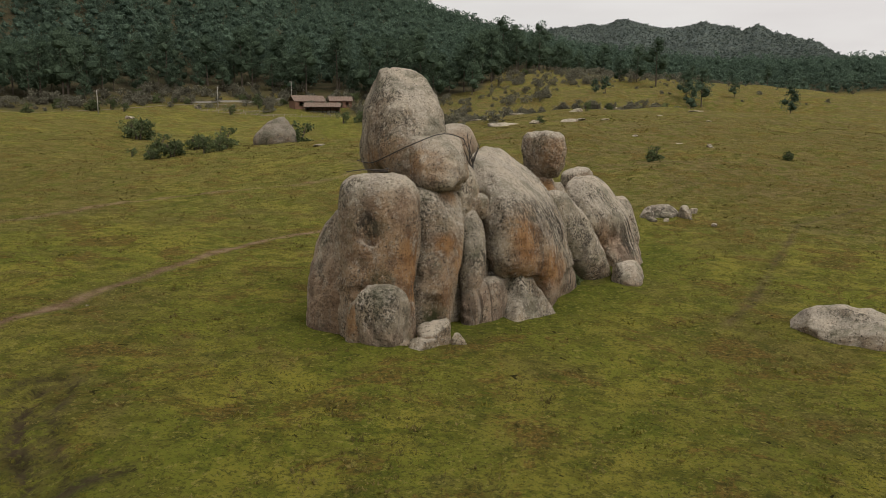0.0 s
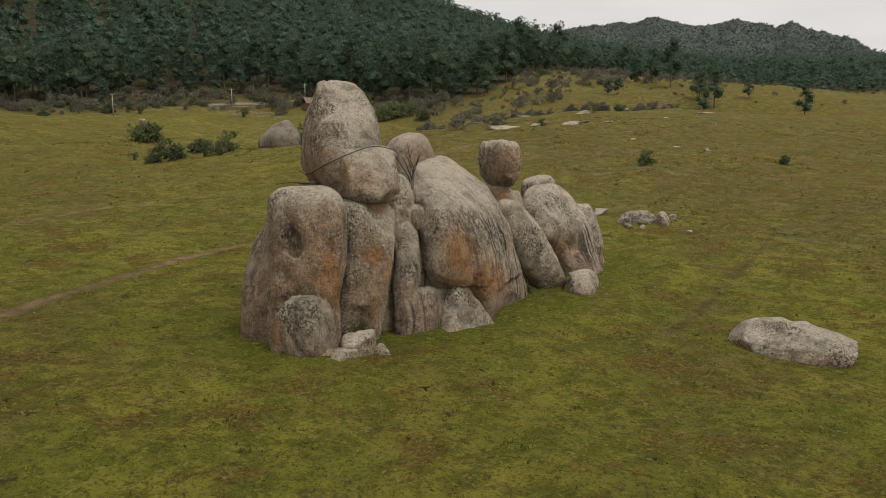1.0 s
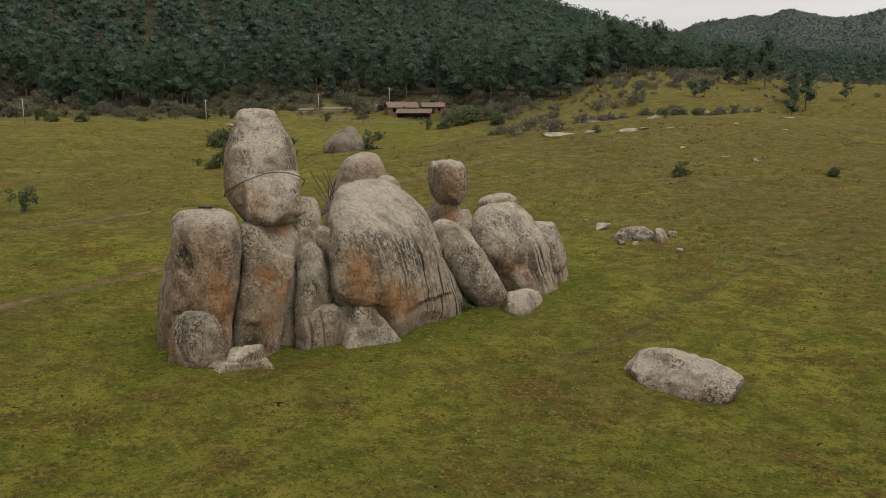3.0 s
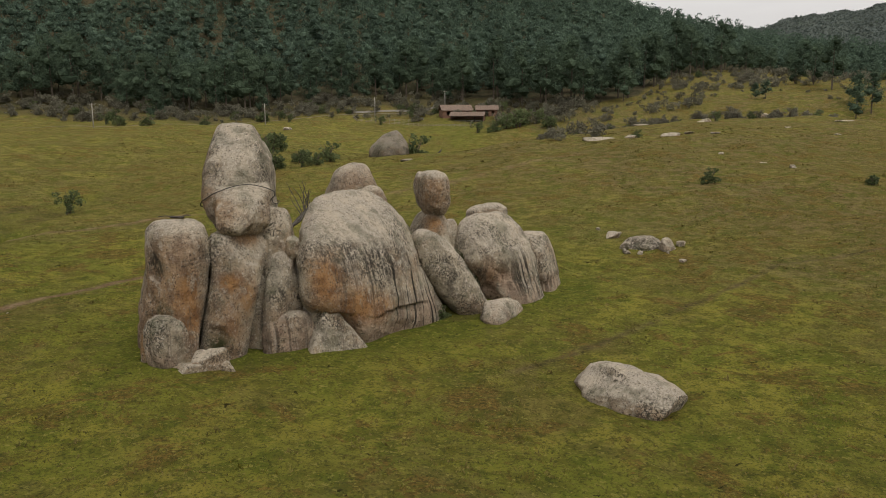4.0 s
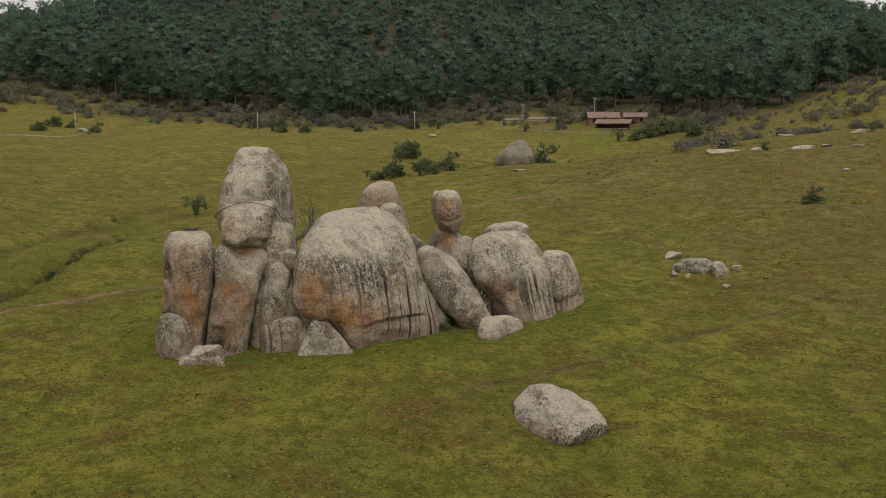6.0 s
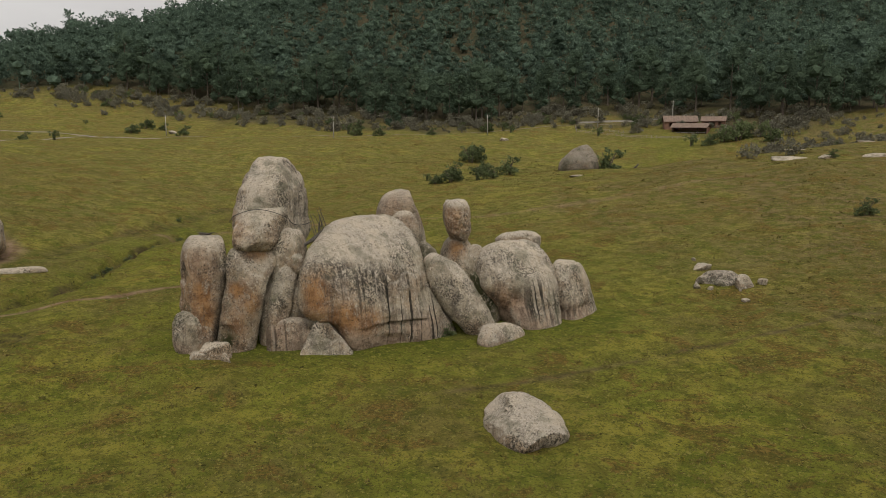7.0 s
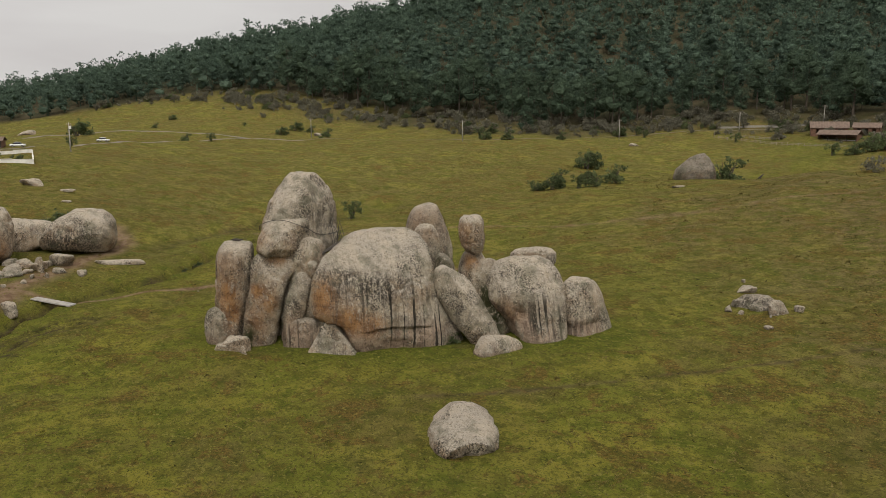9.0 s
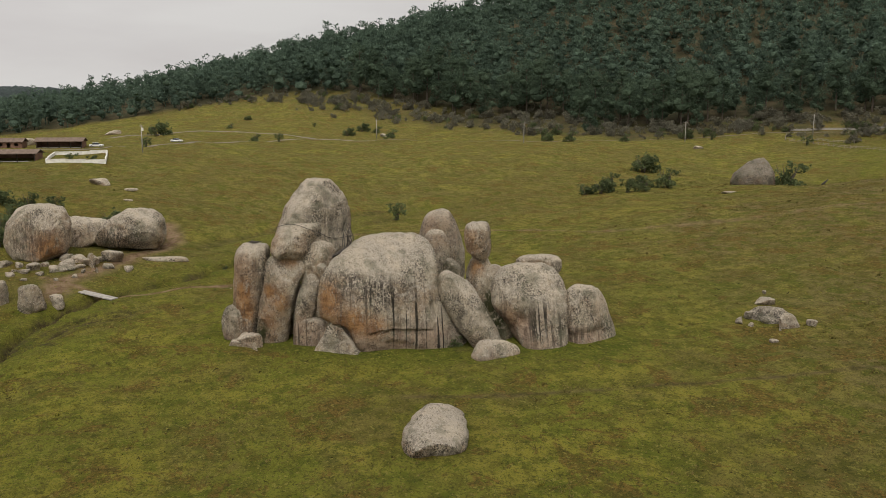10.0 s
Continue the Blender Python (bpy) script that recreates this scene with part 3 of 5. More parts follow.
        amount -= depth * low * np.exp(-(((P[:, 0] - x0) ** 2 + (P[:, 1] - y0) ** 2) / rr ** 2) ** 2)
    return P + out * amount[:, None], F


def rock_mesh(name, P, F, base, material, rust=(), bare=(), streak=(), moss_and_shade=(), lichen=()):
    return mesh_from(name, P - np.array(base), F, material, True,
                     [("rust", near_patch(P, rust)), ("bare", near_patch(P, bare)), ("streak", near_patch(P, streak)), ("moss_and_shade", near_patch(P, moss_and_shade)), ("lichen", near_patch(P, lichen))])


def boulder(label, c, a, b, rot, zb, zt, group="", material=None, rust=(), bare=(), streak=(), moss_and_shade=(), lichen=(), **kw):
    P, F = rock_points(c, a, b, rot, zb, zt, **kw)
    base = (c[0], c[1], P[:, 2].min())
    ob = new("boulder", rock_mesh("boulder", P, F, base, material or ROCK, rust, bare, streak, moss_and_shade, lichen))
    ob.location = base
    return tagged(ob, label, "boulder", group)


# ---- the great rock formation ----
G = "balanced granite formation"
# the lichen spot in the hollow paints its shade as dark colour
slab = boulder("tall slab-like granite boulder with a dark round hollow", (-5.21, 57.54), 2.1, 3.1, 66, -1.5, 13.9, G, e1=0.5, e2=0.8, seed=1, level=6,
        levels=[(0, 0.15, -1.3, 0.75, 0.99), (0.33, -0.16, -0.2, 0.86, 1.01), (0.66, -0.1, 0.61, 1.12, 1.06), (1, 0.01, 1.07, 1.33, 1.2)],
        dents=[(-5.75, 55.6, 10.3, 0.9, 1.05, 1.9), (-2.6, 57.4, 4.5, 0.8, 3.0, 0.3)], ledges=[(-5.5, 54.5, 2.2, 5.6, 0.7)],
        rust=[(-4.6, 55.6, 7.0, 3.4, 5.0, 0.5), (-2.6, 56.1, 8.1, 1.1, 1.9, 1.0), (-2.5, 56.3, 5.6, 1.1, 2.0, 1.0), (-3.4, 55.6, 7.4, 0.8, 2.2, 0.8), (-6.7, 56.0, 7.6, 1.6, 2.4, 0.4)], bare=[(-2.8, 56.2, 11, 1.6, 2.2, 0.8), (-5.5, 55.8, 8, 3, 4, 0.4)], streak=[(-2.6, 57, 10.5, 2.0, 2.0, 0.3)], moss_and_shade=[(-5.0, 54.8, 6.4, 1.1, 0.7, 0.9)], lichen=[(-5.8, 56.3, 10.3, 1.0, 1.0, 1.0)])
boulder("brown-stained granite boulder leaning behind the tall slab", (-7.5, 59.75), 1.9, 3.5, 57, -2.5, 11.8, G, e1=0.7, e2=0.85, seed=21, level=6,
        levels=[(0, -0.5, 0, 1.25, 1.05), (0.5, -0.2, 0, 1.15, 1.05), (1, 0.6, -0.4, 0.8, 0.9)], bare=[(-11, 60, 4, 6, 6, 0.9)], rust=[(-9, 57, 3, 3, 4, 0.4)], streak=[(-11, 58, 4, 4, 4, 0.35)])
boulder("tall narrow granite pillar with rust patches", (-0.73, 60.37), 2.8, 1.9, 63, -1.5, 12.9, G, e1=0.5, e2=0.8, seed=2, level=6,
        levels=[(0, -1.29, -1.73, 0.86, 0.82), (0.25, -0.77, -1.14, 0.81, 0.84), (0.5, -0.18, -0.62, 0.78, 0.88), (0.75, 0.33, 0, 0.81, 0.94), (1, -0.38, 2.13, 1.5, 1.14)],
        dents=[(-0.9, 57.2, 2.9, 1.1, 1.4, 1.0), (0.6, 58.5, 6.5, 0.5, 2.5, 0.15)],
        rust=[(0.0, 58.4, 6.0, 2.2, 5.0, 0.4), (0.1, 58.2, 8.5, 1.3, 1.0, 1.0), (1.1, 59.7, 6.8, 1.1, 1.7, 0.8), (0.0, 58.4, 4.4, 1.2, 1.2, 0.7), (0.2, 61.2, 12.1, 1.5, 0.8, 0.9)], moss_and_shade=[(-0.9, 57.5, 2.9, 1.0, 1.2, 1.0), (0, 58.5, 10.2, 1.0, 1.0, 0.35)], bare=[(0.4, 58, 5, 1.6, 4, 0.5)])
# the balanced boulder: an upper block and the nose it splits from along a crack
top_rock = thing("boulder", pose(-3.84, 67.54, 13.2), "huge upright granite boulder balanced on two pillars", "boulder", G)
UP, UF = rock_points((-3.6, 67.3), 3.25, 4.6, 20, 11.6, 22.15, e1=0.52, e2=0.8, seed=3, level=6,
                     levels=[(0, 0.5, -0.2, 1.12, 1.25), (0.33, -0.1, -0.55, 1.0, 1.33), (0.66, -0.05, -0.15, 0.97, 1.05), (1, -0.6, 0.25, 0.76, 0.56)])
NP, NF = rock_points((-1.2, 62.85), 2.55, 2.85, 33, 12.3, 17.0, e1=0.52, e2=0.8, seed=22, level=6, facets=5,
                     levels=[(0, 0.45, -0.9, 0.98, 1.12), (0.5, -0.13, 0.0, 1.04, 1.11), (1, -0.6, 1.5, 1.18, 1.0)])
for name, P, F, rust in (("upper_block", UP, UF, [(-5.5, 64.3, 14.5, 2.2, 1.5, 0.7), (-4.0, 62.0, 15.6, 1.8, 1.6, 0.6), (-6, 64, 17, 1.5, 3, 0.3)]), ("nose", NP, NF, [(-1.3, 59.8, 14.6, 1.8, 1.3, 0.6), (-2.9, 60.8, 14.8, 1.8, 1.4, 0.7)])):
    ob = new(name, rock_mesh(name, P, F, (-3.84, 67.54, 13.2), ROCK, rust, [(-2, 61, 13.5, 2.5, 1.5, 0.5)], [(0.2, 68, 17.5, 2.2, 3.0, 0.45)], [(-5.2, 63.6, 13.6, 1.0, 0.6, 0.8)] if name != "nose" else []))
    ob.parent = top_rock
boulder("granite block between the balanced boulder and the dome", (0.6, 65.4), 2.0, 2.6, 30, 5, 14.4, G, e1=0.6, seed=32)
# filler stones, added so that no grass or daylight shows through the clefts
boulder("granite filler stone closing a gap deep in the cleft", (1.2, 65.6), 2.4, 2.6, 30, -1.5, 9.5, G, e1=0.6, seed=33)
boulder("granite filler stone closing a gap deep in the cleft", (4.7, 65.8), 1.8, 2.0, 30, -1.5, 5.5, G, e1=0.6, seed=37)
boulder("granite filler stone closing a gap deep in the cleft", (0.2, 63.9), 2.2, 2.0, 30, -1.5, 9.0, G, e1=0.6, seed=35)
boulder("granite filler stone closing a gap deep in the cleft", (-4.4, 62.2), 1.8, 2.0, 30, -1.5, 11.0, G, e1=0.6, seed=36)
boulder("granite filler stone closing a gap deep in the cleft", (14.0, 84.5), 2.4, 2.0, 30, -1.5, 8.0, G, e1=0.6, seed=34, moss_and_shade=[(14.5, 82.8, 5, 3.5, 5, 1.0)])
boulder("small granite pillar wedged in a cleft", (2.24, 62.91), 1.06, 1.31, 155, 3.6, 10.9, G, e1=0.65, seed=4,
        levels=[(0, -0.19, -0.79, 1.23, 1.07), (0.5, 0.08, -0.29, 0.95, 0.98), (1, -0.22, 1.41, 0.8, 1.0)], moss_and_shade=[(2, 62, 9, 1, 2, 0.3)], bare=[(2.4, 62, 5, 1.2, 1.5, 0.5)])
boulder("streaked granite footing below the wedged pillar", (3.2, 62.9), 1.2, 2.6, -45, -1, 5.0, G, e1=0.6, seed=23, streak=[(3.5, 62, 2.5, 4, 2.5, 0.6)], bare=[(3.5, 62, 2.5, 4, 3, 0.8)])
# green-black mossy spots paint the darkness of the gap to the leaning slab
boulder("broad granite dome with rust stains and dark run-off streaks", (7.91, 72.77), 7.14, 2.57, 71, -1.5, 15.2, G, e1=0.55, e2=0.8, seed=5, level=7, rough=0.07, facets=7,
        levels=[(0, 3.5, 3.2, 1.14, 0.72), (0.2, 2.4, 0.5, 1.08, 0.95), (0.4, 0.1, -1.7, 1.18, 1.32), (0.6, -0.6, -2.4, 1.1, 1.2), (0.8, -1.45, -1.5, 1.09, 0.9), (1, -4.16, 1.95, 0.88, 0.6)],
        dents=[(7.3, 63.8, 3.8, 2.1, 2.2, 0.6), (7.2, 63.9, 7.6, 1.0, 1.6, 0.4), (12.0, 71.0, 6.2, 0.5, 0.8, 0.3), (12.9, 76.2, 7.0, 1.0, 4.5, 1.0), (14.2, 78.0, 3.0, 1.0, 3.0, 1.0)],
        ledges=[(5.2, 64.6, 3.4, 4.6, 0.8), (12.2, 71.6, 4.6, 4.1, 0.55)],
        rust=[(6.9, 63.6, 8.0, 1.7, 2.8, 1.0), (9.3, 65.4, 5.2, 2.6, 1.7, 1.0), (10.7, 67.6, 4.6, 2.2, 1.4, 0.8), (6.6, 63.6, 5.6, 1.8, 2.0, 0.8), (7.0, 64.6, 10.2, 1.2, 1.3, 0.5)],
        streak=[(10.4, 68.8, 8.0, 2.6, 3.2, 0.85), (11.6, 70.4, 5.8, 3.0, 4.2, 1.0), (12.6, 73, 5, 3.0, 4.8, 1.0), (13.5, 76.5, 3, 3.2, 4.5, 1.0), (9.0, 66.3, 9, 2.0, 2.2, 0.5)],
        lichen=[(7.8, 65.2, 10.2, 3.0, 1.4, 0.8), (10.6, 68.4, 9.2, 3.2, 1.8, 0.9), (12.2, 71.6, 8.6, 2.5, 1.6, 0.5)], bare=[(9.7, 66.3, 2.6, 2.8, 2.2, 0.9), (12.1, 70.9, 2.5, 3.8, 1.9, 1.0), (13.2, 75.1, 2.3, 3.2, 2.2, 0.9)], moss_and_shade=[(14.6, 77.4, 3.2, 1.1, 3.4, 0.9), (13.2, 77.6, 7.0, 0.9, 2.6, 0.8)])
boulder("leaning slab of granite against the dome", (13.8, 80.1), 2.5, 1.9, 30, -0.8, 10.9, G, e1=0.7, e2=0.85, seed=6, level=6, facets=5,
        levels=[(0, 3.2, 2.2, 0.75, 0.8), (0.25, 1.9, 1.1, 1.0, 1.0), (0.5, 0.2, 0.0, 1.1, 1.1), (0.75, -1.3, -0.9, 1.08, 1.1), (1, -2.4, -1.5, 0.9, 0.9)],
        moss_and_shade=[(15.4, 81.6, 4.6, 1.3, 2.6, 0.9), (12.4, 81.4, 9.0, 1.2, 1.5, 0.8)])
boulder("blocky granite head balanced on a neck", (10.8, 83.55), 2.51, 1.65, -47, 11.7, 16.75, G, e1=0.42, e2=0.65, facets=6, seed=7, rust=[(11.6, 81.6, 14.2, 1.5, 1.7, 0.55)], levels=[(0, 0.3, 0.2, 0.64, 0.8), (0.3, 0.1, 0.1, 0.92, 0.96), (0.6, 0, 0, 1, 1), (1, 0.0, 0, 0.93, 0.93)])
boulder("granite neck stone under the head with a rust face", (10.5, 84.3), 1.9, 3.2, -110, -1, 12.3, G, seed=8, rust=[(11.3, 83.3, 10.7, 1.1, 1.3, 1.0)], moss_and_shade=[(12.5, 84.3, 7, 1.5, 3.0, 0.6)])
boulder("rounded granite stone beside the neck", (12.6, 85.2), 1.6, 1.9, 20, -1, 11.2, G, seed=24, moss_and_shade=[(13.2, 83.6, 6, 1.2, 3.5, 0.7)])
boulder("rounded granite boulder with a pinkish bare hollow", (18.0, 87.95), 3.24, 4.0, 144, -1.5, 11.65, G, e1=0.55, e2=0.8, seed=9, level=6, facets=6,
        levels=[(0, 2.3, 1.0, 1.6, 0.78), (0.33, 0.07, -0.17, 1.36, 1.07), (0.66, -0.57, -0.81, 0.92, 1.28), (1, -2.01, -0.12, 0.5, 1.14)],
        dents=[(18.5, 83.5, 3.8, 2.6, 2.5, 1.5)], rust=[(17.0, 83.4, 5.2, 2.4, 1.5, 0.5)], bare=[(18.5, 84.4, 3.6, 3.2, 3.0, 1.0), (21.2, 84.8, 2.4, 2.8, 1.7, 0.9)],
        streak=[(21.2, 85.9, 5.0, 1.7, 2.8, 1.0), (22.5, 87.5, 4.0, 1.8, 2.5, 0.7)])
boulder("low granite boulder at the formation's end", (22.1, 93.4), 2.15, 3.4, 3, -2.5, 8.85, G, e1=0.5, e2=0.8, seed=10,
        levels=[(0, 0.96, 0.25, 0.98, 1.52), (0.5, -0.03, 0.09, 0.95, 1.15), (1, -1.26, -0.29, 0.9, 0.8)],
        ledges=[(23.0, 91.0, 4.0, 3.7, 0.5)], bare=[(23.0, 90.3, 2.6, 3.6, 1.6, 1.0)], streak=[(23.5, 91, 2.5, 3.0, 2.0, 0.5)])
boulder("flat granite cap stone", (15.7, 90.1), 3.0, 1.4, 56, 9.6, 12.5, G, seed=11, levels=[(0, 0, 0, 1, 1), (1, 0, 0, 1.0, 1.0)], e1=0.6)
boulder("rounded reddish granite boulder behind the dome", (1.08, 84.08), 3.34, 3.1, 166, -1.5, 17.47, G, e1=0.7, e2=0.8, seed=12,
        levels=[(0, -0.6, -0.5, 1.15, 1.05), (0.5, -0.8, 0.4, 1.18, 1.1), (0.75, -0.7, 0.5, 1.15, 1.08), (1, 0.35, -0.28, 0.96, 1.02)], bare=[(2.6, 81.9, 15.0, 3.8, 3.2, 0.6)], rust=[(2.5, 81.8, 14.5, 2, 2, 0.3)])
boulder("small rounded granite boulder behind the dome", (4.6, 81.0), 2.0, 1.3, 56, 7, 15.2, G, seed=13, bare=[(5, 80, 13.5, 2, 1.5, 0.5)])
boulder("mossy granite stone in the cleft behind the dome", (7.6, 81.6), 1.8, 1.5, 20, -1, 11.6, G, seed=25, moss_and_shade=[(8, 80.5, 10, 2, 2, 0.7)])
boulder("pointed granite wedge leaning on the dome", (6.8, 64.95), 1.0, 1.0, 0, 1.2, 3.45, G, seed=14, level=5, planes=WEDGE, facets=0, rough=0.12, grain=1.6, creased=False)
boulder("squat granite block at the pillar's foot", (-4.75, 55.6), 2.0, 1.75, -25, 0.6, 6.1, G, seed=15, e1=0.7, bare=[(-5, 54, 2, 3, 1.2, 0.8)], moss_and_shade=[(-4.6, 54.5, 5.6, 1.4, 0.8, 0.5)])
boulder("rusty granite footing under the squat block", (-4.75, 55.9), 2.5, 2.0, -25, -1, 2.3, G, seed=26, e1=0.7, rust=[(-5, 54.3, 1, 3, 1.5, 0.7)], bare=[(-5, 54.3, 1, 4, 1.5, 0.8)])
boulder("small rusty granite block beside the squat block", (-6.5, 56.0), 1.0, 1.2, 10, -0.5, 5.0, G, seed=27, rust=[(-7.2, 54.8, 3.5, 1.5, 1.5, 0.8)])
boulder("small pale granite stone on the grass", (-1.1, 55.85), 1.08, 2.08, -48, 0.6, 3.3, G, PALE_ROCK, seed=16, level=5, planes=random_planes(16), facets=2)
boulder("low granite stone half under a larger one", (-2.1, 54.4), 0.8, 1.2, -48, 0.4, 2.2, G, PALE_ROCK, seed=28, level=4, planes=random_planes(28), facets=2)
boulder("slim upright granite sliver on the grass", (0.75, 56.0), 0.35, 0.8, -60, 0.6, 2.3, G, PALE_ROCK, seed=29, level=4, planes=random_planes(29), facets=0)
boulder("small granite stone jammed above the cleft", (2.9, 64.6), 0.8, 0.7, 30, 9.6, 11.9, G, seed=30, level=4)
boulder("small granite stone jammed above the cleft", (1.6, 63.7), 0.7, 0.5, 60, 10.0, 11.3, G, seed=31, level=4)
boulder("pale granite stone on the grass beside the dome", (19.57, 79.72), 1.85, 3.32, -24, -0.2, 3.2, G, PALE_ROCK, seed=17, planes=random_planes(17), facets=2, bare=[(20, 77, 1, 3, 2, 0.7)], levels=[(0, 0, 0, 1.08, 1.08), (0.5, 0, 0, 1.08, 1.05), (1, -0.6, 0.5, 0.72, 0.72)])
boulder("long low pale granite boulder on the open meadow", (33.75, 61.5), 5.3, 3.45, 141, -1.2, 2.75, "", PALE_ROCK, seed=18, level=6, e1=0.85, e2=0.85, rough=0.06, grain=1.3, facets=9, cut=0.80, creased=False,
        levels=[(0, 0.2, 0.5, 1.0, 0.98), (0.33, 0.35, 0.2, 1.04, 0.98), (0.66, 0.35, 0.2, 0.97, 0.86), (1, -0.3, 0.3, 0.74, 0.56)])


# ---- loose stones ----
def stone(label, x, y, wide, deep, tall, rot=0.0, seed=0, sunk=0.3, group="", level=4, **kw):
    z = ground_at(x, y)
    kw.setdefault("e1", 0.5)
    kw.setdefault("e2", 0.6)
    kw.setdefault("facets", 2)
    kw.setdefault("cut", 0.8)
    kw.setdefault("planes", random_planes(seed))
    kw.setdefault("rough", 0.09)
    return boulder(label, (x, y), wide / 2, deep / 2, rot, z - tall * sunk, z + tall, group, kw.pop("material", PALE_ROCK), seed=seed, level=level, **kw)


OUT = "outcrop on the meadow"
boulder("weathered granite outcrop with yellow lichen on the meadow", (33.6, 116.6), 3.7, 2.5, 24, 0.8, 5.5, OUT, FIELD_ROCK, seed=19, rough=0.12, level=6, planes=random_planes(19, 13), facets=5, cut=0.8,
        lichen=[(34, 114.5, 4.2, 4, 1.2, 0.7)], rust=[(32.5, 116, 6.0, 1.8, 0.8, 0.3)], levels=[(0, 0, 0, 1.1, 1.1), (0.6, 0, 0, 1.05, 1.05), (1, -0.6, 0.3, 0.6, 0.55)])
stone("dark jagged granite block wedged under the outcrop", 33.9, 114.6, 4.4, 2.4, 0.9, 15, 140, 0.5, OUT, 5, material=FIELD_ROCK, rough=0.14)
for k, (x, y, w, d, h, lab) in enumerate(((36.3, 114.6, 4.2, 2.6, 2.3, "pale granite slab leaning on the outcrop"), (28.7, 122.0, 3.6, 2.0, 1.1, "low granite stone by the outcrop"),
                                         (31.0, 112.4, 2.6, 1.5, 0.9, "low flat granite stone by the outcrop"), (30.9, 114.6, 1.6, 1.2, 1.3, "small rounded granite stone by the outcrop"),
                                         (33.2, 112.2, 1.0, 0.8, 0.6, "small granite stone by the outcrop"), (38.6, 116.8, 1.5, 1.0, 1.0, "small granite stone by the outcrop"),
                                         (38.8, 108.4, 1.2, 0.8, 0.5, "small pale stone in the grass"), (36.8, 112.9, 0.8, 0.6, 0.4, "small pale stone in the grass"), (26.0, 125.5, 0.9, 0.7, 0.5, "small pale stone in the grass"))):
    stone(lab, x, y, w, d, h * 0.8, 20 + 37 * k, 40 + k, 0.5, group=OUT, level=5 if k < 4 else 4, material=FIELD_ROCK, rough=0.16)
W = "boulders by the brook"
stone("big blocky granite boulder with an overhanging rust face above the brook", -61.2, 39.6, 9.8, 9.6, 9.2, 30, 50, 0.1, W, 6, material=ROCK, planes=(), e1=0.62, e2=0.7, facets=9, cut=0.80, levels=[(0, 0.1, -0.3, 1.0, 1.0), (0.3, 0.1, -0.2, 1.03, 1.03), (0.6, 0, 0, 1.02, 1.02), (1, -0.5, 0.6, 0.86, 0.86)], rust=[(-55, 40.5, 7, 3.5, 3.5, 1.0)], bare=[(-55, 40, 8, 5, 4, 0.7)], lichen=[(-57, 37, 9, 4, 4, 0.6)])
stone("low flat granite slab behind a larger boulder", -69.0, 47.5, 14.0, 9.0, 5.6, 60, 51, 0.2, W, 5, material=ROCK, e1=0.6, e2=0.7, facets=6)
stone("slanting dark granite boulder beside the red path", -61.5, 55.0, 12.0, 9.0, 7.6, 62, 52, 0.05, W, 6, material=ROCK, e1=0.55, e2=0.7, facets=9, cut=0.74, planes=(), levels=[(0, 0, 0, 1.05, 1.05), (0.4, 0, 0, 1.05, 1.05), (0.75, 0.3, 0.8, 0.85, 0.88), (1, 0.6, 1.4, 0.6, 0.7)], lichen=[(-57, 51, 7, 5, 4, 0.9)], rust=[(-56, 60, 6, 2.5, 3, 0.6)])
stone("upright pale granite boulder by the brook", -33.6, 34.3, 4.2, 3.6, 4.3, 60, 53, 0.15, W, e1=0.7)
stone("pale granite boulder by the brook", -38.2, 30.6, 5.2, 4.0, 3.5, 60, 54, 0.2, W)
stone("small pale granite stone by the brook", -35.0, 38.3, 2.4, 1.8, 1.8, 40, 55, 0.3, W)
stone("long flat pale rock slab in the grass", -50.8, 58.7, 8.6, 2.4, 0.8, 62, 56, 0.5, W)
stone("pale granite stone beside the red path", -50.3, 46.2, 4.2, 3.0, 2.9, 50, 57, 0.2, W)
stone("flat mossy granite stone beside the red path", -53.8, 50.0, 5.0, 3.0, 2.0, 50, 58, 0.2, W, material=ROCK)
for k, (x, y, w, h) in enumerate(((-47, 51.3, 1.6, 1.0), (-47, 46.2, 2.2, 1.0), (-50.5, 42, 2.4, 1.2), (-55, 44.5, 2.8, 1.6), (-58, 43, 2.0, 1.4), (-53.3, 37.3, 2.6, 1.5), (-55.6, 35.2, 2.0, 1.2), (-51.5, 35.5, 1.5, 0.9),
                                 (-49.5, 37.8, 1.2, 0.8), (-52, 40.2, 1.8, 1.1), (-48.3, 44.2, 1.2, 0.8), (-46, 42.5, 1.0, 0.6), (-56.5, 47.2, 1.6, 1.2), (-50.8, 33.4, 1.4, 0.9), (-47.5, 35.2, 0.9, 0.6), (-52.6, 46.4, 2.6, 1.7), (-54.2, 48.0, 2.2, 1.2), (-53.5, 42.4, 3.2, 1.4), (-51.2, 44.0, 1.6, 0.9), (-49.4, 48.4, 1.9, 1.0), (-54.8, 39.0, 1.5, 1.0), (-50.0, 39.8, 1.1, 0.7), (-57.0, 33.5, 2.4, 1.3), (-45.4, 39.6, 0.8, 0.5), (-52.8, 34.0, 1.0, 0.6))):
    stone("small pale granite stone among rubble by the brook", x, y, w * 1.35, w * 1.0, h * 0.75, 31 * k, 60 + k, 0.45, W, 4, material=FIELD_ROCK if k % 3 else PALE_ROCK)
stone("flat pale rock in the western field", -111.6, 59.5, 6.4, 4.0, 1.6, 60, 80)
stone("flat pale rock in the western field", -104.0, 64.5, 4.2, 1.5, 0.6, 62, 81)
stone("pale stone in the western field", -96, 62, 3.0, 1.2, 0.4, 62, 82, level=3)
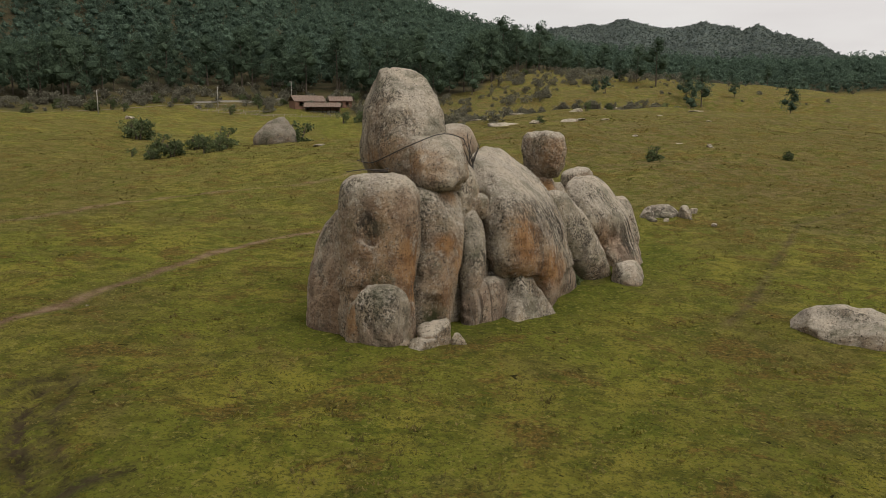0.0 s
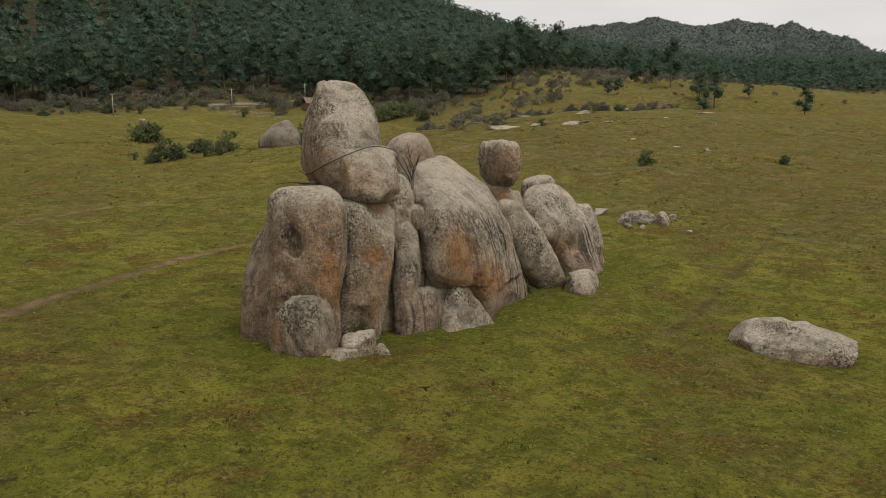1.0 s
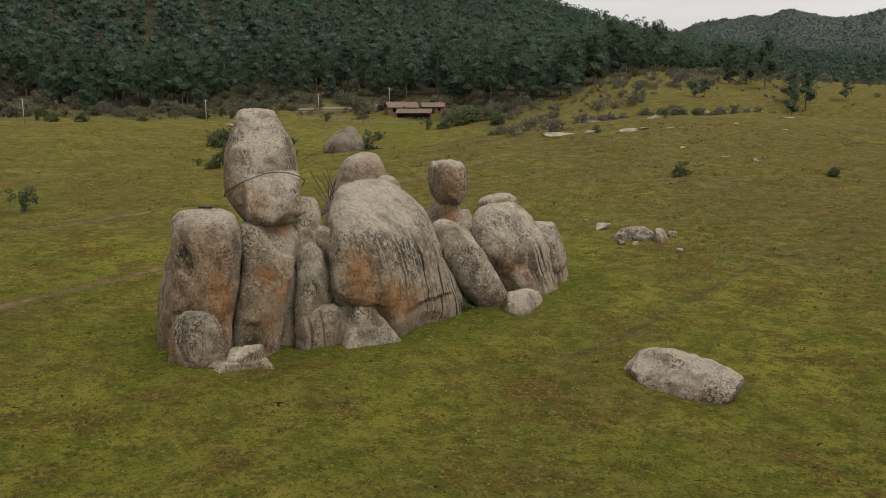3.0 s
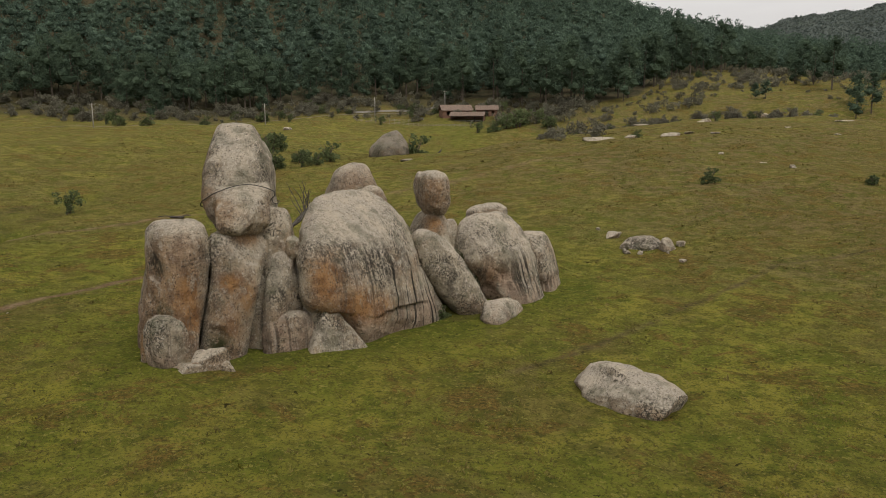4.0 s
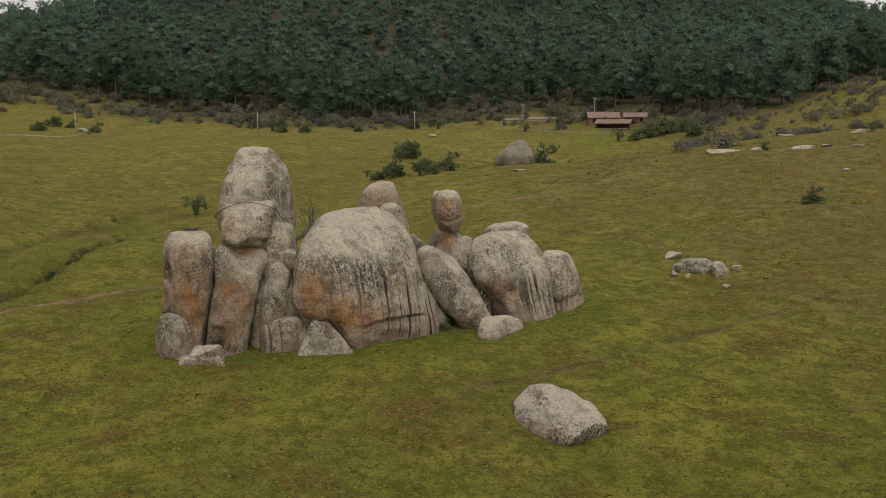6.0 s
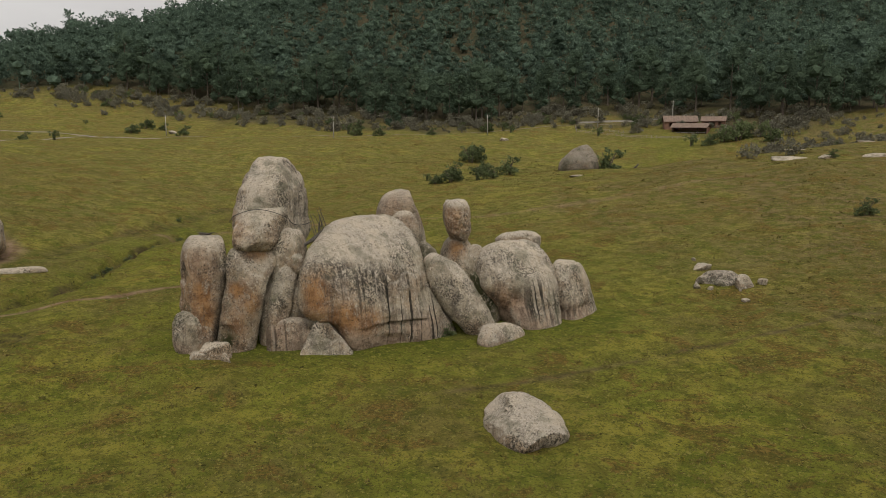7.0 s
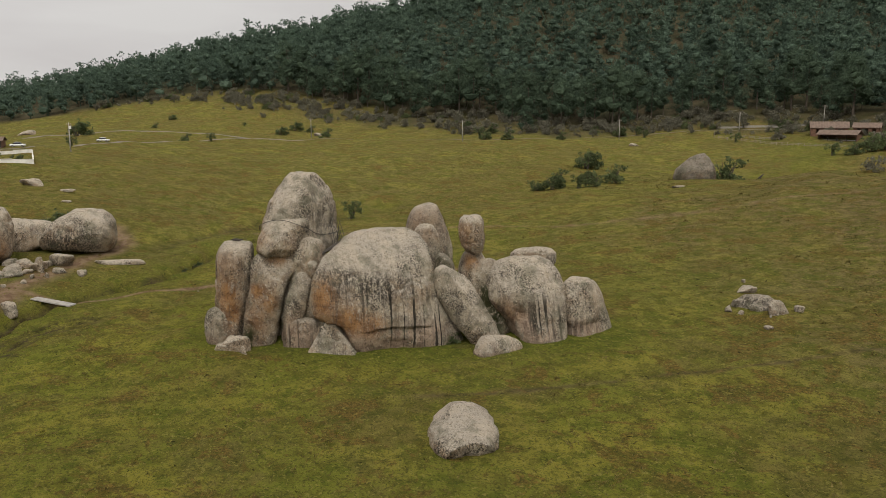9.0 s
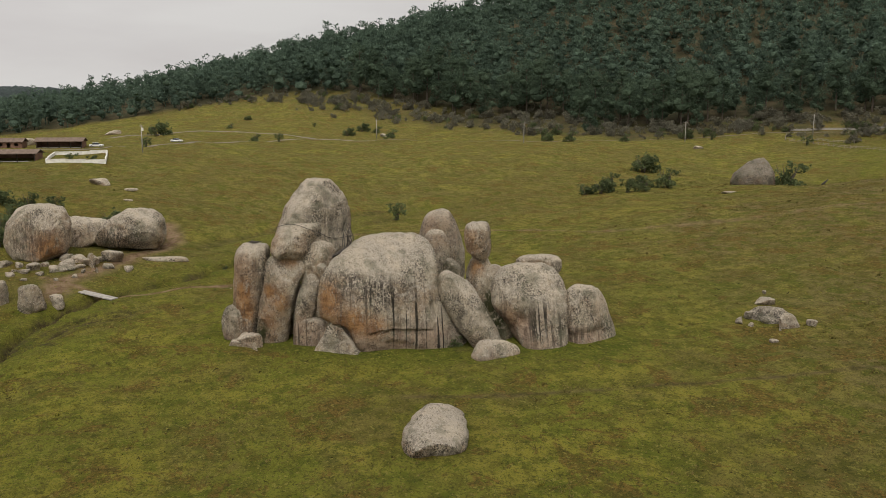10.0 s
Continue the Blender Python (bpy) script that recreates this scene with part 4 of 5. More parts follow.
stone("large dark grey wedge-shaped granite boulder in the valley", -46.3, 226.0, 11.5, 11.5, 8.8, -25, 20, 0.1, "", 5, material=DARK_ROCK, planes=(), e1=0.6, e2=0.7, facets=8, levels=[(0, 0, 0, 1.1, 1.1), (0.5, 0.3, 0.2, 0.92, 0.92), (1, 1.2, 1.0, 0.35, 0.4)], moss_and_shade=[(-48, 221, 13, 2, 3, 0.5)])
for k, (x, y, w, d, h, lab) in enumerate(((18.1, 214, 9.0, 6.0, 1.5, "broad bare granite sheet on the brown slope"), (13.3, 240, 6.5, 4, 0.9, "flat granite sheet on the brown slope"), (26.5, 212.6, 4.5, 3, 1.6, "granite rock with a shrub beside it"),
                                         (37.2, 216.7, 6.2, 4, 1.6, "granite rocks in a low heap on the slope"), (41.1, 224, 5, 3, 1.0, "flat granite rock on the slope"), (48.2, 224, 4.4, 2.5, 0.8, "flat pale granite rock on the slope"),
                                         (47.9, 189.4, 2.8, 1.6, 0.5, "small pale rock on the slope"), (60.9, 175.3, 2.6, 2.0, 1.6, "rounded boulder alone on the slope"), (55.7, 181.1, 2.2, 1.4, 0.4, "low stones on the slope"),
                                         (34.1, 300, 9, 6, 2.6, "granite outcrop among grey shrubs"), (47.2, 262, 6, 4, 2.2, "granite outcrop with a shrub"), (27.7, 262, 6, 3, 1.0, "flat granite rock on the slope"),
                                         (69.9, 310, 7, 5, 2.6, "pale granite boulder near the wood"), (86.7, 262, 6, 2, 0.6, "flat pale rock on the slope"), (78.4, 226, 2.4, 1.6, 0.4, "small pale rock on the slope"), (68.4, 240, 2.4, 1.6, 0.5, "small pale rock on the slope"),
                                         (-28.6, 191.5, 4.0, 2.0, 0.7, "small white rock on the slope"), (-107.7, 278.5, 5.0, 3.0, 2.4, "pale boulder below the road"), (-226, 204, 5.0, 3.5, 2.6, "white boulder beside the road"), (-29.9, 63.4, 0.5, 0.4, 0.25, "small pale stone in the grass"),
                                         (-309, 103, 10, 7, 4.5, "pale boulder on the western rise"), (-228, 57, 11, 8, 5.0, "rounded pale boulder behind the tiled roof"), (-3, 285, 7, 4, 2.0, "granite outcrop among shrubs"), (10, 296, 6, 4, 2.2, "granite outcrop among shrubs"))):
    stone(lab, x, y, w * 1.1, d, h * 0.5, 15 * k, 90 + k, 0.8, level=4, e1=0.9, rough=0.3, facets=6, cut=0.8, material=FIELD_ROCK)


# ---- woods ----
def limb_into(tv, tf, p, q, r0, r1, sides=5):
    base = len(tv)
    d = (q - p) / (np.linalg.norm(q - p) + 1e-9)
    u = np.cross(d, [0.3, 0.9, 0.2])
    u /= np.linalg.norm(u) + 1e-9
    v = np.cross(d, u)
    for c, r in ((p, r0), (q, r1)):
        for k in range(sides):
            tv.append(c + r * (u * math.cos(6.283 * k / sides) + v * math.sin(6.283 * k / sides)))
    for k in range(sides):
        a, b = base + k, base + (k + 1) % sides
        tf.append((a, b, b + sides))
        tf.append((a, b + sides, a + sides))


def clump_into(cv, cf, rng, c, s, n, flat=0.55, leaf=0.7):
    """A tuft of n leaf triangles about c."""
    ctr = rng.normal(0, 1, (n, 3))
    ctr *= (s * rng.uniform(0.35, 1.0, n) / (np.linalg.norm(ctr, axis=1) + 1e-9))[:, None]
    ctr[:, 2] *= flat
    for q in ctr:
        u = rng.normal(0, 1, 3)
        u /= np.linalg.norm(u)
        v = np.cross(u, rng.normal(0, 1, 3))
        v /= np.linalg.norm(v) + 1e-9
        k, l = len(cv), s * leaf * rng.uniform(0.7, 1.3)
        cv += [c + q - u * l * 0.6, c + q + u * l * 0.5 + v * l * 0.42, c + q + u * l * 0.5 - v * l * 0.42]
        cf.append((k, k + 1, k + 2))


def bush_arrays(rng, tall, wide, clumps, leaves, stems=5, leaf=0.55):
    """A shrub or small round tree: several forking stems and a loose crown of leaf clumps."""
    tv, tf, cv, cf = [], [], [], []
    for k in range(stems):
        a, r = rng.uniform(0, 6.283), wide * 0.32 * rng.uniform(0.2, 1)
        mid = np.array([r * 0.4 * math.cos(a), r * 0.4 * math.sin(a), tall * 0.3])
        tip = np.array([r * math.cos(a), r * math.sin(a), tall * rng.uniform(0.55, 0.85)])
        limb_into(tv, tf, np.array([0.03 * k, 0.02 * k, -0.3]), mid, 0.028 * tall, 0.02 * tall, 4)
        limb_into(tv, tf, mid, tip, 0.02 * tall, 0.006 * tall, 4)
    lobes = [(wide * rng.uniform(-0.3, 0.3), wide * rng.uniform(-0.3, 0.3), tall * rng.uniform(0.2, 0.68), wide * rng.uniform(0.14, 0.27)) for _ in range(7)]
    for k in range(clumps):
        d = rng.normal(0, 1, 3)
        d /= np.linalg.norm(d)
        lobe = lobes[k % len(lobes)]
        r = lobe[3] * rng.uniform(0.2, 1.0) ** 0.5
        c = np.array([lobe[0] + d[0] * r, lobe[1] + d[1] * r, max(0.08 * tall, lobe[2] + d[2] * r * 0.9)])
        clump_into(cv, cf, rng, c, wide * 0.12 * rng.uniform(0.6, 1.4), leaves, 0.8, leaf)
    return np.array(tv), np.array(tf), np.array(cv), np.array(cf)


def sprays(rng, c, r, n, size):
    """n loose needle sprays, each a leaning triangle, over an uneven mass about c with radii r."""
    d = rng.normal(0, 1, (n, 3))
    d[:, 2] += 0.35
    d /= np.linalg.norm(d, axis=1)[:, None]
    q = c + d * r * rng.uniform(0.72, 1.12, n)[:, None]
    u = rng.normal(0, 1, (n, 3)) + d * 0.7
    u /= np.linalg.norm(u, axis=1)[:, None]
    v = np.cross(u, rng.normal(0, 1, (n, 3)))
    v /= np.linalg.norm(v, axis=1)[:, None] + 1e-9
    l = size * rng.uniform(0.6, 1.4, n)[:, None]
    return np.stack([q - u * l * 0.5, q + u * l * 0.6 + v * l * 0.26, q + u * l * 0.6 - v * l * 0.26], 1).reshape(-1, 3)


def far_pine(rng, tall, spread, bare, lumps=8, leaves=26, size=1.25):
    """A broad pine: trunk, limbs, and a domed crown of needle masses set in rising tiers."""
    tv, tf, cv, cf = [], [], [], []
    lean = rng.normal(0, 0.012 * tall, 2)
    limb_into(tv, tf, np.array([0, 0, -1.5]), np.array([lean[0], lean[1], tall * 0.8]), 0.018 * tall, 0.005 * tall, 5)
    D, F = ico(1)
    for k in range(lumps):
        u = (k + rng.uniform(0.2, 0.8)) / lumps
        w = spread * 0.80 * math.sqrt(max(0.0, 1 - u ** 2.2)) * (0.75 + 0.25 * min(1.0, u * 3.5))
        a, rad = 2.4 * k + rng.uniform(-0.6, 0.6), w * rng.uniform(0.5, 1.0)
        r = spread * rng.uniform(0.42, 0.60) * (1.05 - 0.3 * u)
        c = np.array([lean[0] * u + rad * math.cos(a), lean[1] * u + rad * math.sin(a), tall * (bare + (0.92 - bare) * u) - 0.10 * rad])
        rr = np.array([r, r, r * 0.72])
        if k % 3 == 0:
            limb_into(tv, tf, np.array([0, 0, c[2] - 0.07 * tall]), c, 0.007 * tall, 0.003 * tall, 3)
        if k % 2 == 0:
            base = len(cv)
            cv += list(c + D * (0.80 + rng.uniform(-0.25, 0.2, len(D)))[:, None] * rr)
            cf += [tuple(f + base) for f in F]
        base = len(cv)
        cv += list(sprays(rng, c, rr, leaves, size))
        cf += [(base + 3 * q, base + 3 * q + 1, base + 3 * q + 2) for q in range(leaves)]
    return np.array(tv), np.array(tf), np.array(cv), np.array(cf)


RNG = np.random.RandomState(11)
NEAR_PINES = [far_pine(RNG, tall, spread, bare, 14, 80, 0.85) for tall, spread, bare in ((23, 6.0, 0.24), (26, 6.6, 0.30), (18, 5.4, 0.20), (22, 6.8, 0.32))]
FAR_PINES = [far_pine(RNG, tall, spread, bare, 9, 32, 1.15) for tall, spread, bare in ((21, 6.2, 0.14), (24, 6.5, 0.20), (17, 5.8, 0.12), (20, 6.8, 0.20), (21, 6.2, 0.16))]
FAR_PINES += [far_pine(RNG, tall, spread, bare, 6, 22, 1.7) for tall, spread, bare in ((20, 6.0, 0.14), (22, 6.3, 0.2), (17, 5.7, 0.12), (19, 6.4, 0.2), (20, 5.9, 0.15))]
BUSHES = [bush_arrays(RNG, 1.0, w, n, 14, 6, 0.55) for w, n in ((1.15, 60), (1.5, 75), (0.9, 50))]

SCRUB = [bush_arrays(RNG, 1.0, w, 34, 7, 4, 0.7) for w in (1.4, 1.8, 1.1)]


def plant_template(name, arrays, label, category, group, leaf_mat):
    tv, tf, cv, cf = arrays
    tree = thing(name, Matrix(), label, category, group)
    for nm, v, f, mat in (("trunk" if name.endswith("tree") else "stem", tv, tf, BARK), ("crown", cv, cf, leaf_mat)):
        new(nm, mesh_from(nm, v, f, mat, False)).parent = tree
    return tree


def plant(template, first, x, y, scale, turn, label="", sunk=0.15):
    ob = template if first else copy_thing(template, Matrix())
    ob.matrix_basis = Matrix.Translation((x, y, ground_at(x, y) - sunk)) @ Matrix.Rotation(turn, 4, "Z") @ Matrix.Scale(scale, 4)
    return tagged(ob, label)


def joined(pines, places, which):
    vs, fs, n = [], [], 0
    for (x, y, z, s, turn), k in zip(places, which):
        tv, tf, cv, cf = pines[k]
        co, si = math.cos(turn), math.sin(turn)
        for v, f in ((tv, tf), (cv, cf)):
            w = v * s
            vs.append(np.stack([x + co * w[:, 0] - si * w[:, 1], y + si * w[:, 0] + co * w[:, 1], z + w[:, 2]], -1))
            fs.append(f + n)
            n += len(v)
    return np.concatenate(vs), np.concatenate(fs)


def build_woods():
    rng = np.random.RandomState(21)
    gx, gy = np.meshgrid(np.arange(-980, 480, 9.8), np.arange(40, 960, 9.8))
    x = gx.ravel() + rng.uniform(-4, 4, gx.size)
    y = gy.ravel() + rng.uniform(-4, 4, gx.size)
    back = y - wood_edge(x) - waves(x, y, 45) * 6
    keep = (back > 0) & (rng.uniform(0, 1, x.size) < np.clip(0.55 + back / 14, 0, 0.93))
    x, y, back = x[keep], y[keep], back[keep]
    z = height(x, y) - 0.2
    # slopes that face away from the meadow behind a crest carry no trees here
    dist = np.hypot(x - 40, y - 10)
    rise = np.full(x.size, -9.0)
    for f in np.linspace(0.3, 0.94, 22):
        rise = np.maximum(rise, (height(40 + (x - 40) * f, 10 + (y - 10) * f) - 25) / (dist * f))
    seen = (z + 45 - 25) / dist > rise
    x, y, z, back, dist = x[seen], y[seen], z[seen], back[seen], dist[seen]
    small = np.where((x > 70) & (y < 600), 0.66, 1.0) * np.where((x > -60) & (y > 600), 0.92, 1.0) * np.interp(back, [0, 60, 160, 320], [1.0, 0.95, 0.92, 1.0]) * np.where(x < -380, np.interp(y, [120, 200, 300], [0.78, 0.88, 1.15]), 1.0)
    s, turn = small * rng.choice([0.62, 0.8, 0.95, 1.08, 1.2], x.size) * rng.uniform(0.9, 1.1, x.size), rng.uniform(0, 6.28, x.size)
    edge = (back < 30) & (x > -330) & (x < 110)
    pick = np.flatnonzero(edge)
    rng.shuffle(pick)
    pick = set(pick[:170].tolist())
    templates = [plant_template("pine_tree", NEAR_PINES[k], "tall dark-green pine with a ragged crown at the wood's edge", "tree", "pines along the wood's edge", PINE) for k in range(4)]
    for i, k in enumerate(sorted(pick)):
        plant(templates[i % 4], i < 4, x[k], y[k], s[k], turn[k])
    rest = [(x[k], y[k], z[k], s[k], turn[k]) for k in range(x.size) if k not in pick]
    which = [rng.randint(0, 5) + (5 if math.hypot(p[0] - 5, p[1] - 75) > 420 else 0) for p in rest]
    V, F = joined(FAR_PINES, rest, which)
    tagged(new("pine_forest", mesh_from("pine_forest", V, F, HAZED_PINE, False)), "dense dark pine forest covering the mountainside", "forest", kind="stuff")
    # trees standing free on the clearing
    for i, (a, b, sc) in enumerate(((94.6, 371.8, 0.6), (99, 355, 0.66), (88, 378, 0.5), (101, 318, 0.42), (98, 302, 0.44), (104, 308, 0.46), (68.5, 339, 0.28), (71.7, 333, 0.27), (119.6, 315, 0.28), (131, 289.5, 0.40), (75.4, 475, 0.75), (113.6, 533, 0.75), (62, 470, 0.7), (45, 440, 0.8), (30, 405, 0.8), (52, 452, 0.6), (130, 400, 0.3), (160, 380, 0.3), (-165, 276, 0.55))):
        plant(templates[i % 4], False, a, b, sc * 1.3, i * 1.3, "pine standing free on the grassy clearing")


build_woods()


def build_ridge_wood():
    """Far crowns over the hazy ridge, so that its slope and skyline are made of trees."""
    rng = np.random.RandomState(31)
    grid = RIDGES["backdrop_ridge"]
    n = 110000
    i, j = rng.uniform(3, 38.95, n), rng.uniform(0, 398.9, n)
    a, b = i.astype(int), j.astype(int)
    p = grid[a, b] + (grid[a + 1, b] - grid[a, b]) * (i % 1)[:, None] + (grid[a, b + 1] - grid[a, b]) * (j % 1)[:, None]
    V = p[:, None, :] + rng.normal(0, 1, (n, 3, 3)) * np.array([2.8, 2.8, 2.2]) + np.array([0, 0, 1.5])
    tagged(new("ridge_forest", mesh_from("ridge_forest", V.reshape(-1, 3), np.arange(3 * n).reshape(-1, 3), HAZED_RIDGE_PINE, False)), "hazy pine forest covering the distant ridge", "forest", kind="stuff")


build_ridge_wood()


def build_shrubs():
    green = [plant_template("shrub", BUSHES[k], "leafy green shrub on the meadow", "shrub", "green shrubs", SHRUB) for k in range(3)]
    grey = [plant_template("shrub", BUSHES[k], "grey leafless-looking shrub below the wood", "shrub", "grey shrubs", GREY_SHRUB) for k in range(3)]
    used = {"g": 0, "d": 0}

    def put(kind, x, y, tall, label=""):
        t = green if kind == "g" else grey
        plant(t[used[kind] % 3], used[kind] < 3, x, y, tall, used[kind] * 2.1, label)
        used[kind] += 1

    for x, y, h, lab in ((44.3, 159.6, 3.6, "small round tree alone on the slope"), (73.5, 162.5, 2.4, "small dark shrub alone on the slope"), (-4.6, 268, 2.2, "small shrub on the ridge"), (28, 213, 2.6, "shrub growing beside a rock"),
                         (34.6, 286, 3.5, ""), (49.8, 262, 4.2, "shrub growing beside a rock"), (83.2, 284.8, 4.0, ""),
                         (-83.4, 221, 7.0, "tall loose shrub in the valley"), (-88, 226, 6.0, ""), (-66, 187, 5.2, ""), (-60, 178, 4.6, ""), (-54, 182, 5.0, ""), (-52, 186, 4.0, ""), (-64, 176, 3.0, ""), (-70, 180, 2.6, ""), (-53, 196, 6.2, "round shrub in the valley"), (-58, 190, 4.4, ""),
                         (-71.3, 119.5, 5.6, "single upright shrub in the brook's hollow"), (-41.5, 236, 10.5, "broad leafy tree beside the big boulder"), (-46, 227.5, 4.5, "shrub against the big boulder"),
                         (-34, 290, 5.5, ""), (-25, 297, 7.5, "dark shrub beside the farmhouse"), (-20, 300, 8.5, "dark tree beside the farmhouse"), (-14, 306, 7.5, ""), (-28, 292, 5.0, ""), (-8, 300, 5.5, ""), (-80, 308, 5.0, ""), (-47.5, 68.2, 1.3, "small dark bush on the brook's bank"), (-49.8, 71.6, 1.6, "small dark bush on the brook's bank"), (-45.2, 66.2, 1.0, ""), (-55.2, 78.6, 1.5, "small dark bush on the brook's bank"), (-60.2, 86.5, 1.0, ""), (-64.8, 95.4, 1.6, ""), (-79, 105.0, 1.2, ""), (-76, 54.6, 4.6, "shrub between the boulders"),
                         (-90, 46, 5.0, "dark tree behind the boulders"), (-94, 41, 4.6, "dark tree behind the boulders"), (-98, 36, 4.0, ""), (-88, 38, 4.5, ""), (-79, 60, 2.5, ""), (-67, 33.5, 3.6, "dark bush beside the big boulder"), (-71, 36, 4.2, "dark bush beside the big boulder"), (-76, 34, 4.6, ""), (-82, 38, 4.2, ""), (-187, 88, 4.5, ""), (-213, 200, 5.0, ""), (-232, 188, 4.5, ""), (-216, 148, 4.5, ""), (-222, 140, 4.0, ""),
                         (-268, 112, 7.5, "shrub beside the western road"), (-290, 118, 3.5, ""), (-282, 150, 3.0, ""), (-300, 165, 3.0, ""), (-262, 185, 2.4, ""), (-150, 250, 5.0, ""), (-158, 244, 4.0, ""), (-170, 252, 6.0, ""), (-140, 272, 4.0, ""), (-128, 296, 5.0, ""), (-118, 300, 4.5, ""),
                         (-235, 205, 4.0, ""), (-240, 200, 5.0, "dark round shrub beside the road")):
        put("g", x, y, h, lab)
    rng = np.random.RandomState(5)
    # the belt of grey shrubs under the wood
    loose = []
    for k in range(640):
        x = rng.uniform(-370, 150)
        y = wood_edge(x) - rng.uniform(-14, 50) * rng.uniform(0.4, 1.0) if x < 0 else wood_edge(x) - rng.uniform(0, 125)
        kind, tall = "d" if rng.uniform() < 0.6 else "g", rng.uniform(1.6, 5.6)
        if k < 120:
            put(kind, x, y, tall)
        else:
            loose.append((x, y, ground_at(x, y) - 0.2, tall, 2.1 * k))
    # scattered low growth over the dry clearing
    for k in range(170):
        x = rng.uniform(5, 190)
        y = rng.uniform(300, 300 + 0.8 * (wood_edge(x) - 300))
        loose.append((x, y, ground_at(x, y) - 0.2, rng.uniform(0.9, 2.6), 1.7 * k))
    V, F = joined(SCRUB, loose, [k % 3 for k in range(len(loose))])
    tagged(new("scrub", mesh_from("scrub", V, F, GREY_SHRUB, False)), "low grey-green scrub along the foot of the wood", "scrub", kind="stuff")
    for k in range(70):
        x = rng.uniform(-10, 90)
        put("d" if rng.uniform() < 0.8 else "g", x, 280 + 0.12 * x + rng.normal(0, 6), rng.uniform(2.5, 5.0))
    for x, y, h, lab in ((-4.2, 54.9, 0.9, "small bush at the foot of the slab"), (13.6, 78.2, 1.7, "low bush in the cleft beside the dome"), (-0.5, 56.9, 1.2, "dark bush in the pillar's hollow")):
        put("g", x, y, h, lab)


build_shrubs()


# ---- road, walls and buildings ----
def strip(name, line, width, material, lift, label, category):
    """A road laid on the ground along a bent line."""
    pts = []
    for (ax, ay), (bx, by) in zip(line, line[1:]):
        n = max(2, int(math.hypot(bx - ax, by - ay) / 3))
        pts += [(ax + (bx - ax) * k / n, ay + (by - ay) * k / n) for k in range(n)]
    pts.append(line[-1])
    pts = np.array(pts, float)
    for _ in range(4):
        pts[1:-1] = (pts[:-2] + 2 * pts[1:-1] + pts[2:]) / 4
    d = np.gradient(pts, axis=0)
    side = np.stack([-d[:, 1], d[:, 0]], -1) / np.linalg.norm(d, axis=1)[:, None]
    offs = np.linspace(-0.5, 0.5, 5)
    rows = []
    for o in offs:
        q = pts + side * (o * width + 0.25 * waves(pts[:, 0], pts[:, 1], 9.0)[:, None])
        rows.append(np.stack([q[:, 0], q[:, 1], height(q[:, 0], q[:, 1]) + lift * (1 - abs(o) * 1.2)], -1))
    V = np.concatenate(rows)
    n = len(pts)
    idx = np.arange(5 * n).reshape(5, n)
    F = np.stack([idx[:-1, :-1], idx[:-1, 1:], idx[1:, 1:], idx[1:, :-1]], -1).reshape(-1, 4)
    F = F[:, ::-1]
    return tagged(new(name, mesh_from(name, V, F, material)), label, category, kind="structure")


strip("road", [(-168, 30), (-172, 52), (-178, 70), (-188, 86), (-200, 101), (-214, 124), (-221, 147), (-223, 168), (-213, 189)], 2.6, ROAD, 0.12, "pale gravel road on the western pasture", "road")
strip("road_farm", [(-213, 189), (-194, 217), (-155, 244), (-133, 290), (-106, 325), (-66, 346), (-30, 360)], 1.1, FARM_TRACK, 0.06, "narrow half-overgrown track along the foot of the wood", "road")
strip("road_west", [(-223, 168), (-240, 161), (-260, 148), (-275, 127), (-284, 108), (-270, 86)], 2.6, ROAD, 0.15, "pale gravel side road up the western rise", "road")


def utility_pole(x, y, tall=8.6, box_on=False, turn=30.0):
    p = thing("utility_pole", pose(x, y, ground_at(x, y), 0, 0, turn), "pale concrete utility pole with a short crossarm", "utility pole", "poles along the road")
    bm = bmesh.new()
    tube(bm, [(0, 0, -0.6), (0, 0, tall * 0.5), (0, 0, tall)], [0.19, 0.16, 0.12], 8)
    part("post", bm, CONCRETE, p, smooth=True)
    bm = bmesh.new()
    box(bm, 0, 0, tall - 0.6, 1.8, 0.12, 0.12, 0, 0.02)
    part("crossarm", bm, WOOD, p)
    for s in (-0.8, 0.0, 0.8):
        bm = bmesh.new()
        tube(bm, [(s, 0, tall - 0.48), (s, 0, tall - 0.36), (s, 0, tall - 0.24)], [0.05, 0.08, 0.04], 6)
        part("insulator", bm, CONCRETE, p)
    if box_on:
        bm = bmesh.new()
        tube(bm, [(0.45, 0, tall - 1.9), (0.45, 0, tall - 1.0)], [0.34, 0.34], 10)
        part("transformer", bm, WHITEWASH, p, "white drum transformer")
        p["label"] = "pale concrete utility pole with a white transformer"


for x, y, b in ((-162, 81, True), (-221, 197, False), (-160, 233, False), (-123.5, 290, False), (-90, 328, False), (-62.7, 345.6, False)):
    utility_pole(x, y, 8.6, b)


